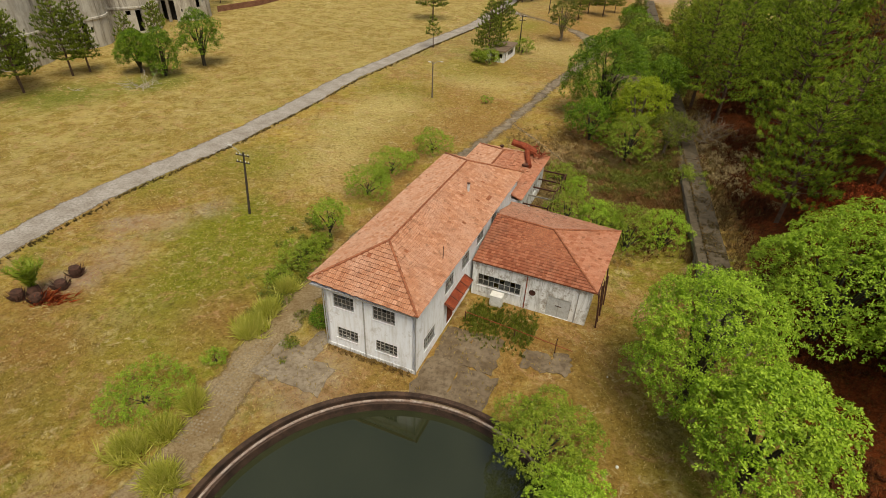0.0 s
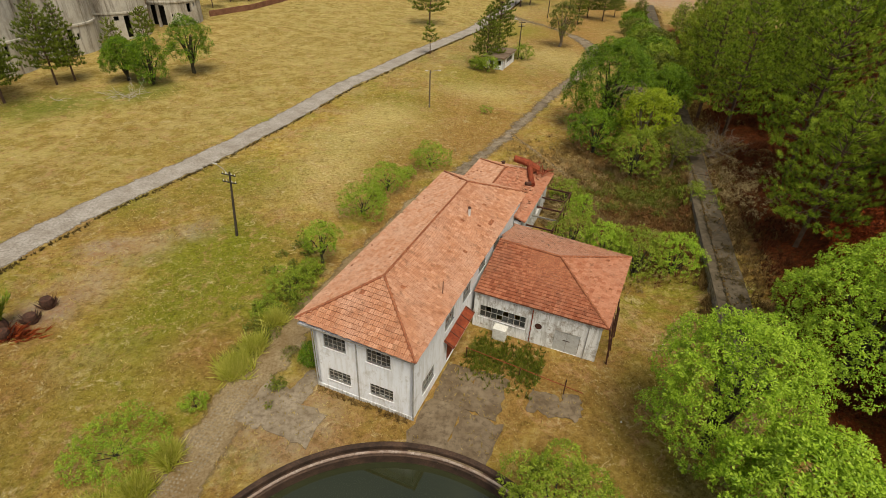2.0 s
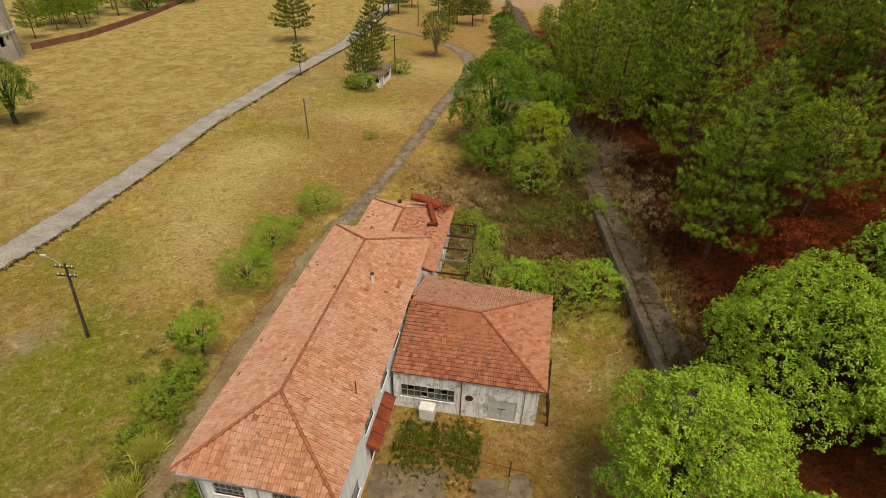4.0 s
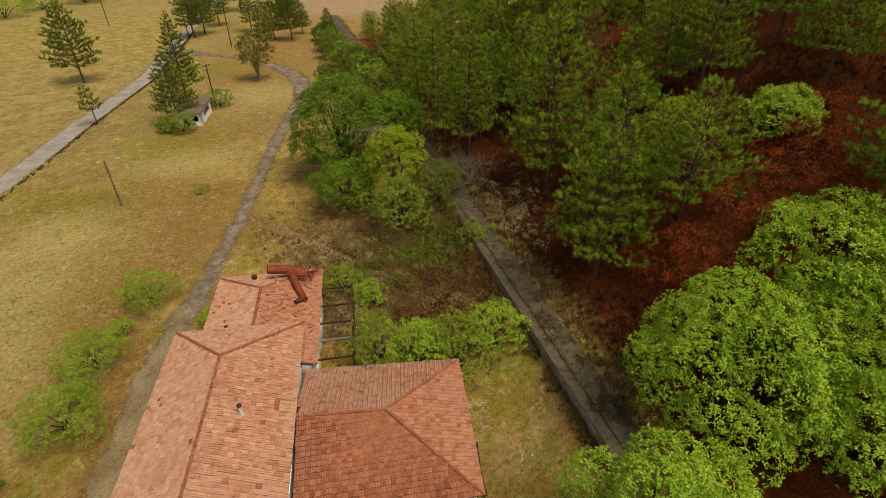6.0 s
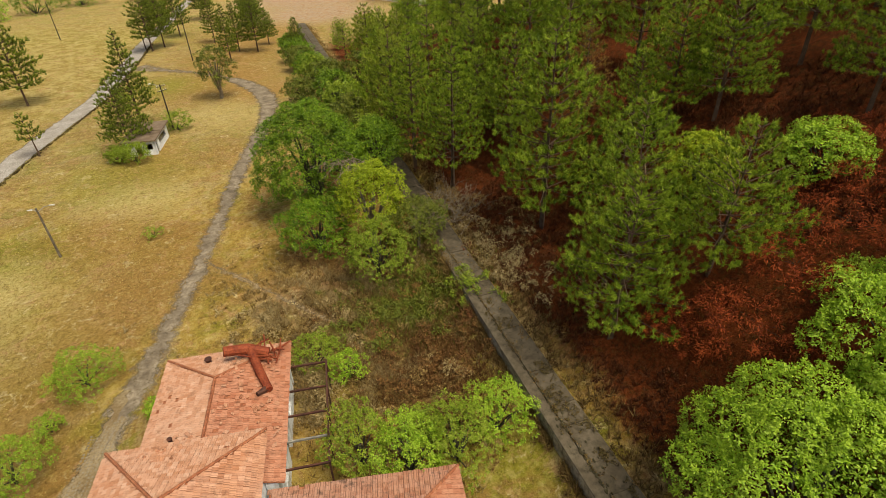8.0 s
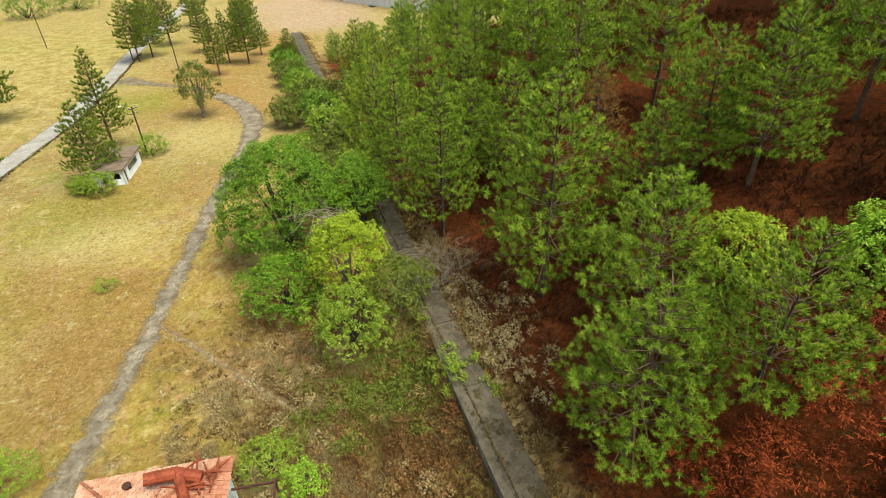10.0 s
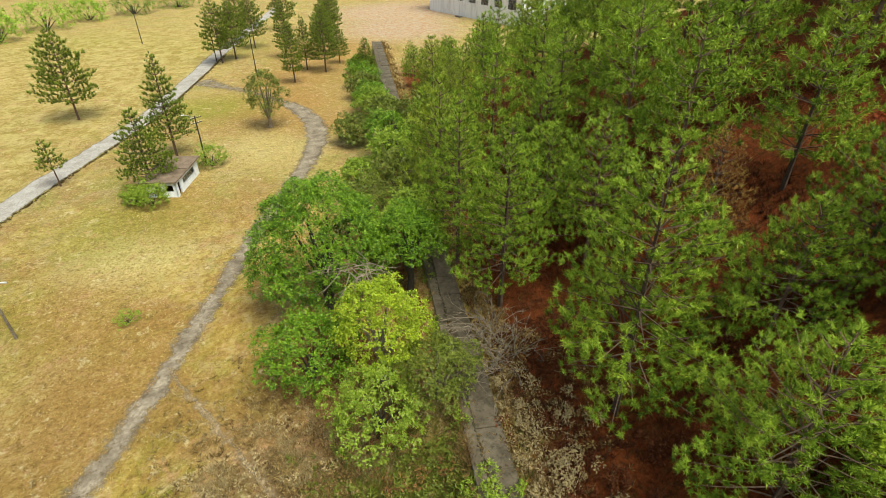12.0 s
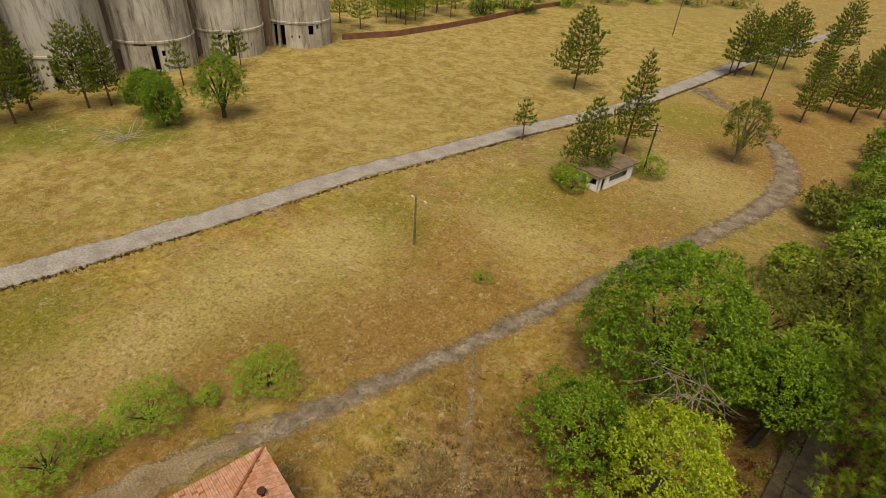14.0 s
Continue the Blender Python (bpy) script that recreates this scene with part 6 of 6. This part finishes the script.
    # lone pines of the meadow
    lone = [(7.0, 129.6, 0, 1.0, "pine leaning over the small hut"), (10.2, 142.5, 1, 1.0, "tall slender pine behind the hut"), (-6.5, 136.8, 2, 1.0, "young pine beside the road"), (-8.8, 172.5, 3, 1.22, "broad pine alone in the mown field")]
    src_young = [pine("pine_tree", x, y, young[i], lab, 30 * i, s) for x, y, i, s, lab in lone]
    for x, y, i, s in [(22, 214, 3, 1.15), (26, 218, 3, 1.1), (37.5, 184, 1, 0.85), (47.3, 192.2, 3, 1.05), (43, 196, 1, 0.8), (47, 262, 3, 1.2), (33, 232, 3, 1.1), (40, 214, 1, 0.9), (53, 200, 3, 0.7), (52, 215, 3, 1.0), (56, 183, 0, 0.75), (58, 235, 3, 1.1), (62, 250, 1, 1.0), (30, 250, 3, 1.1)]:
        put_copy(src_young[i], x, y, rng.uniform(0, 360), s)["label"] = "dark green pine beside the road"
    for x, y, i, s in [(-74.2, 100.4, 3, 1.0), (-72.6, 103.5, 1, 0.85), (-76, 89.5, 3, 1.0), (-79, 83, 3, 1.1), (-72.5, 118.5, 2, 1.15), (-70.5, 127, 2, 1.25), (-74, 134.5, 2, 1.1), (-80, 94, 1, 0.9), (-83, 76, 3, 1.2), (-88, 68, 3, 1.2)]:
        put_copy(src_young[i], x, y, rng.uniform(0, 360), s)["label"] = "pine standing before the silos"
    for k in range(24):
        s = rng.uniform(0, 1)
        x, y = -76 + 24 * s - rng.uniform(1.5, 15), 176 + 100 * s + rng.uniform(-3, 6)
        put_copy(src_far[2 if k % 3 else 1], x, y, rng.uniform(0, 360), rng.uniform(0.75, 1.0))["label"] = "pine behind the boundary wall"


def clump_field(name, rng, spots, per, length, width, spread, material, label, lift=0.5):
    bases = np.array([(x, y, land(x, y)) for x, y in spots])
    ways = np.tile(np.array((0, 0, 1.0)), (len(bases), 1))
    v, f = blades(rng, bases, ways, per, length, width, spread, lift)
    tagged(part(name, mesh_of(name, v, f, material), None), label, "grass", "", "stuff")


def clear(x, y):
    """Whether open ground lies at x, y: off the roads, the tank and the buildings."""
    if math.hypot(x - POND[0], y - POND[1]) < 13:
        return False
    q = SITE.inverted() @ Vector((x, y, 0))
    if -8.2 < q.x < 0.6 and -0.5 < q.y < 34.5 or 0 < q.x < 11.6 and 11 < q.y < 22.2:
        return False
    for line, w in ((ROAD, 2.4), (TRACK, 1.1), (COBBLES, 1.2), (TRAIL, 0.4)):
        for a, b in zip(line, line[1:]):
            d, e = Vector(b) - Vector(a), Vector((x, y)) - Vector(a)
            s = max(0, min(1, d.dot(e) / d.length_squared))
            if (e - d * s).length < w:
                return False
    return not -0.5 < x - along(y) < 2.8


def build_undergrowth():
    rng = np.random.default_rng(9)
    pts = []
    while len(pts) < 30000:
        x, y = rng.uniform(-55, 30), 8 + 150 * rng.random() ** 1.3
        if noise.noise((x * 0.15, y * 0.15, 0)) > -0.25 and clear(x, y) and x < along(y):
            pts.append((x, y))
    clump_field("grass_tufts", rng, pts, 3, 0.26, 0.05, 1.0, L_GRASS, "short dry yellow grass tufts")
    pts = []
    while len(pts) < 10000:
        x, y = 24 + 50 * rng.random() ** 1.5, rng.uniform(20, 110)
        if x > along(y) + 4.3 and noise.noise((x * 0.12, y * 0.12, 7)) > -0.1:
            pts.append((x, y))
    clump_field("dead_fern", rng, pts, 9, 0.65, 0.07, 0.95, L_LITTER, "dead red-brown fern and bramble litter")
    pts = []
    while len(pts) < 3500:
        x, y = rng.normal(20, 6.5), rng.normal(64, 8)
        if clear(x, y) and x > 9 and y > 50 and noise.noise((x * 0.3, y * 0.3, 3)) > -0.25:
            pts.append((x, y))
    clump_field("brown_scrub", rng, pts, 8, 0.6, 0.06, 0.9, L_SCRUB, "dry brown scrub and bramble")
    pts = []
    while len(pts) < 2200:
        x, y = rng.normal(23.5, 3.2), rng.normal(57.5, 4.0)
        if clear(x, y) and noise.noise((x * 0.4, y * 0.4, 5)) > -0.3 and x > 12:
            pts.append((x, y))
    clump_field("red_bramble", rng, pts, 9, 0.55, 0.06, 0.9, L_BRACKEN, "dead red-brown bramble by the conduit")
    pts = []
    while len(pts) < 3600:
        x, y = rng.normal(17, 5.5), rng.normal(65, 7)
        if clear(x, y) and noise.noise((x * 0.35, y * 0.35, 11)) > 0.08 and x > 8:
            pts.append((x, y))
    clump_field("bleached_scrub", rng, pts, 9, 0.55, 0.05, 0.9, L_TAN, "bleached dry scrub stalks")
    scrub = [("bramble_mounds", L_SCRUB, 90, (18, 6, 65, 7), 0.9, "brown bramble mounds between the buildings and conduit"), ("bleached_mounds", L_TAN, 60, (15, 6, 66, 7), 0.8, "bleached dry weed mounds"),
             ("red_bramble_mounds", L_BRACKEN, 80, (23, 3.5, 58, 5), 0.8, "red-brown dead bramble mounds by the conduit"), ("green_creeper_mounds", L_OLIVE, 90, (24, 4, 66.5, 3), 0.8, "dark green creeper mounds under the trees"),
             ("conduit_creepers", L_SHRUB, 18, (30.2, 1.3, 62.0, 1.6), 0.55, "yellow-green creepers growing over the conduit"), ("verge_bushes", L_SCRUB, 60, (36.5, 2.2, 76, 8), 0.7, "straggling pale weeds beside the conduit"),
             ("dry_verge_mounds", L_TAN, 70, (35.0, 1.7, 65, 6), 0.6, "bleached dry weeds beside the concrete conduit"),
             ("wood_edge_bramble", L_LITTER, 120, (38, 5, 66, 14), 0.7, "brown bramble at the edge of the wood"), ("lawn_edge_weeds", L_OLIVE, 70, (-14.6, 1.3, 41, 6), 0.5, "low green weeds along the lane")]
    for name, material, n, (mx, sx, my, sy), size, lab in scrub:
        cl = []
        while len(cl) < n:
            x, y = rng.normal(mx, sx), rng.normal(my, sy)
            if clear(x, y) or name == "conduit_creepers":
                f = size * rng.uniform(0.4, 1.2)
                cl.append((x, y, 0.15 + (3.0 if not clear(x, y) else land(x, y)), f, f, f * 0.7))
        v, f = leaves(rng, cl, n * 110, 0.24, aspect=0.35, per=8)
        tagged(part(name, mesh_of(name, v, f, material), None), lab, "undergrowth", "", "stuff")
    pts = []
    for cx, cy, r in [(-16.0, 33.2, 1.3), (-15.2, 35.5, 0.9), (-19.8, 21.2, 1.1), (-16.6, 19.2, 1.0), (-14.6, 39, 0.9), (-18.2, 22.8, 0.8), (-17.3, 25.2, 0.7)]:
        for _ in range(90):
            pts.append((cx + rng.normal(0, r * 0.45), cy + rng.normal(0, r * 0.45)))
    clump_field("tall_grass", rng, pts, 16, 1.25, 0.09, 0.75, L_REED, "tall arching yellow-green grass clumps", 0.4)
    pts = []
    for _ in range(700):
        q = SITE @ Vector((rng.uniform(1.3, 7.5), 8.2 + rng.normal(0, 1.3), 0))
        if clear(q.x, q.y):
            pts.append((q.x, q.y))
    clump_field("courtyard_weeds", rng, pts, 7, 0.45, 0.09, 0.8, L_OLIVE, "green weeds growing in the yard corner")
    pts = [tuple((SITE @ Vector((rng.uniform(-7.7, 0.0), -0.55 + rng.normal(0, 0.14), 0)))[:2]) for _ in range(220)]
    clump_field("wall_foot_weeds", rng, pts[::2], 7, 0.36, 0.06, 0.8, L_SCRUB, "weeds along the foot of the wall")
    pts = []
    for _ in range(2600):
        x, y = rng.normal(25.5, 3.2), rng.normal(65.5, 2.6)
        if clear(x, y):
            pts.append((x, y))
    clump_field("low_green_weeds", rng, pts, 7, 0.5, 0.09, 0.85, L_OLIVE, "low green creepers by the conduit")
    pts = []
    for _ in range(2500):
        s = rng.uniform(0, 190)
        pts.append((along(34 + s) + 2.7 + abs(rng.normal(0, 1.3)), 34 + s))
    for _ in range(1500):
        y = rng.uniform(33, 75)
        if noise.noise((y * 0.35, 0, 9)) > -0.2:
            pts.append((along(y) - 0.15 - abs(rng.normal(0, 0.45)), y))
    ivy = [(along(y) - 0.35 + rng.normal(scale=0.35), y, rng.uniform(1.6, 3.1), f, f * 1.6, f * 0.7) for y, f in zip(rng.uniform(69, 96, 60), rng.uniform(0.3, 0.6, 60))]
    v, f = leaves(rng, ivy, 6000, 0.2, aspect=0.5, per=8)
    tagged(part("conduit_ivy", mesh_of("conduit_ivy", v, f, L_SHRUB), None), "green ivy hanging over the conduit's side", "undergrowth", "", "stuff")
    deck = [(along(y) + 0.5 + abs(rng.normal(0, 0.12)) + (rng.uniform(0, 1.7) if rng.random() < 0.3 else 0), y, TOP - 0.04) for y in rng.uniform(33, 80, 420) if noise.noise((y * 0.5, 3, 0)) > -0.25]
    v, f = blades(rng, np.array(deck), np.tile(np.array((0, 0, 1.0)), (len(deck), 1)), 7, 0.24, 0.05, 0.9, 0.4)
    tagged(part("deck_weeds", mesh_of("deck_weeds", v, f, L_SCRUB), None), "dry weeds rooted in the conduit's joints", "weeds", "", "stuff")
    mats = []
    for _ in range(17):
        y, u = rng.uniform(35.5, 60), rng.uniform(0.5, 2.2)
        for _ in range(int(rng.integers(5, 14))):
            r = rng.uniform(0.07, 0.2)
            mats.append((along(y) + u + rng.normal(0, 0.32), y + rng.normal(0, 0.5), TOP + 0.02, r * 1.3, r * 1.6, 0.07))
    mats += [(along(36.4) + 1.9 + rng.normal(0, 0.4), 36.4 + rng.normal(0, 0.7), TOP + 0.1, 0.3, 0.34, 0.25) for _ in range(14)]
    v, f = leaves(rng, mats, 7000, 0.11, aspect=0.45, per=8)
    tagged(part("deck_creepers", mesh_of("deck_creepers", v, f, L_VERGE), None), "dark matted creepers over the conduit's cover slabs", "undergrowth", "", "stuff")
    clump_field("conduit_weeds", rng, pts, 8, 0.7, 0.07, 0.8, L_SCRUB, "straggling weeds beside the conduit")


def build_verge():
    """Dark ragged weeds in the ditch along the near side of the road."""
    rng = np.random.default_rng(15)
    pts = []
    for (ax, ay), (bx, by) in zip(ROAD[2:-3], ROAD[3:-2]):
        d = Vector((bx - ax, by - ay))
        s = Vector((d.y, -d.x)).normalized()
        for k in range(int(d.length * 9)):
            if noise.noise((ax * 0.3 + k * 0.03, ay, 2)) > -0.15:
                p = Vector((ax, ay)) + d * rng.random() + s * (2.35 + abs(rng.normal(0, 0.28)))
                pts.append((p.x, p.y))
    clump_field("verge_weeds", rng, pts, 7, 0.35, 0.08, 0.9, L_VERGE, "dark weeds in the ditch along the road")


def dead_boughs(name, x, y, z, reach, n, seed, label, lift=0.8, m=M_DEADWOOD):
    rng = random.Random(seed)
    runs = []
    for i in range(n):
        a = rng.uniform(0, 6.283)
        p = Vector((rng.gauss(0, 0.24 * reach), rng.gauss(0, 0.24 * reach), 0))
        pts, d = [p], Vector((math.cos(a), math.sin(a), lift * rng.uniform(0.4, 1.3))).normalized()
        for k in range(4):
            d = (d + Vector((rng.gauss(0, 0.25), rng.gauss(0, 0.25), rng.gauss(-0.12, 0.2)))).normalized()
            pts.append(pts[-1] + d * reach * rng.uniform(0.18, 0.32))
        runs.append((pts, [0.045, 0.036, 0.028, 0.02, 0.008]))
        for b in pts[2:4]:
            d2 = (d + Vector((rng.gauss(0, 0.8), rng.gauss(0, 0.8), rng.gauss(0.1, 0.4)))).normalized()
            runs.append(([b, b + d2 * reach * 0.18, b + d2 * reach * 0.3 + Vector((0, 0, 0.1))], [0.022, 0.016, 0.006]))
    t = thing(name, pose(x, y, z + land(x, y)), label, "dead branches")
    part("tangle", tubes("tangle", runs, m, 5), None, t)


def build_palm():
    rng = random.Random(12)
    t = thing("stunted_palm", pose(-36.6, 36.2, 0), "stunted green palm sprouting from a charred stump", "palm")
    v, f = tube([(0, 0, -0.1), (0.1, 0, 0.6), (0.1, 0.05, 1.1)], [0.5, 0.55, 0.4], 10)
    part("trunk", mesh_of("trunk", v, f), M_STUMP, t)
    nr = np.random.default_rng(4)
    bases, ways = [], []
    for i in range(17):
        a = i * 2.4
        d = Vector((math.cos(a), math.sin(a), rng.uniform(1.4, 4.0))).normalized()
        for k in range(16):
            s = k / 16
            p = Vector((0.1, 0, 1.1)) + d * 2.9 * s - Vector((0, 0, 0.45 * s * s))
            for side in (-1, 1):
                w = (d * 0.6 + d.cross(Vector((0, 0, 1))).normalized() * side).normalized()
                bases.append(tuple(p))
                ways.append(tuple(w))
    v, f = blades(nr, bases, ways, 2, 0.62, 0.1, 0.2, 0.25)
    part("fronds", mesh_of("fronds", v, f, L_SHRUB), None, t)
    for x, y, r, h, m, lab in ((-37.6, 35.6, 0.55, 0.9, M_STUMP, "charred palm stump on the grass"), (-35.8, 35.4, 0.5, 0.75, M_STUMP, "charred palm stump on the grass"), (-34.9, 37.4, 0.55, 0.8, M_STUMP, "dark charred stump on the grass"), (-34.8, 39.4, 0.55, 0.95, M_STUMP, "dark charred stump on bare soil")):
        t = thing("stump", pose(x, y, 0), lab, "stump", "charred stumps")
        v, f = tube([(0, 0, -0.1), (0, 0, h * 0.6), (0.03, 0, h)], [r * 0.9, r, r * 0.85], 11)
        part("wood", mesh_of("wood", v, f), m, t)
        v, f = blades(nr, [(r * math.cos(k), r * math.sin(k), h * 0.2) for k in range(24)], [(math.cos(k), math.sin(k), 1.4) for k in range(24)], 2, 0.7, 0.12, 0.2)
        part("husks", mesh_of("husks", v, f, M_STUMP), None, t)
    t = thing("fallen_fronds", pose(-35.0, 35.6, 0), "heap of dry red-brown palm fronds", "palm fronds")
    v, f = blades(nr, [(rng.gauss(0, 0.8), rng.gauss(0, 0.4), 0.12) for _ in range(150)], [(1, 0.5, 0.25)] * 150, 2, 0.9, 0.12, 0.5)
    part("fronds", mesh_of("fronds", v, f, L_FERN), None, t)


build_broadleaf()
build_pines()
build_undergrowth()
build_verge()
build_palm()
dead_boughs("dead_branches", -58.6, 96.2, 0.05, 3.6, 26, 1, "bleached dead branches lying on the field", 0.7)
dead_boughs("dead_branches", -68.5, 92.5, 0.05, 2.4, 6, 2, "bleached dead branches in the long grass", 0.3)
dead_boughs("dead_branches", 36.4, 72.8, 0.1, 4.2, 60, 3, "tangle of bare grey branches beside the conduit", 0.9, M_PALEBARK)
dead_boughs("dead_branches", 37.6, 76.8, 0.1, 3.8, 46, 4, "tangle of bare grey branches beside the conduit", 0.8, M_PALEBARK)
dead_boughs("dead_branches", 26.9, 82.8, 9.4, 3.4, 34, 5, "dead bough hanging in the tree crown", -0.2, M_PALEBARK)
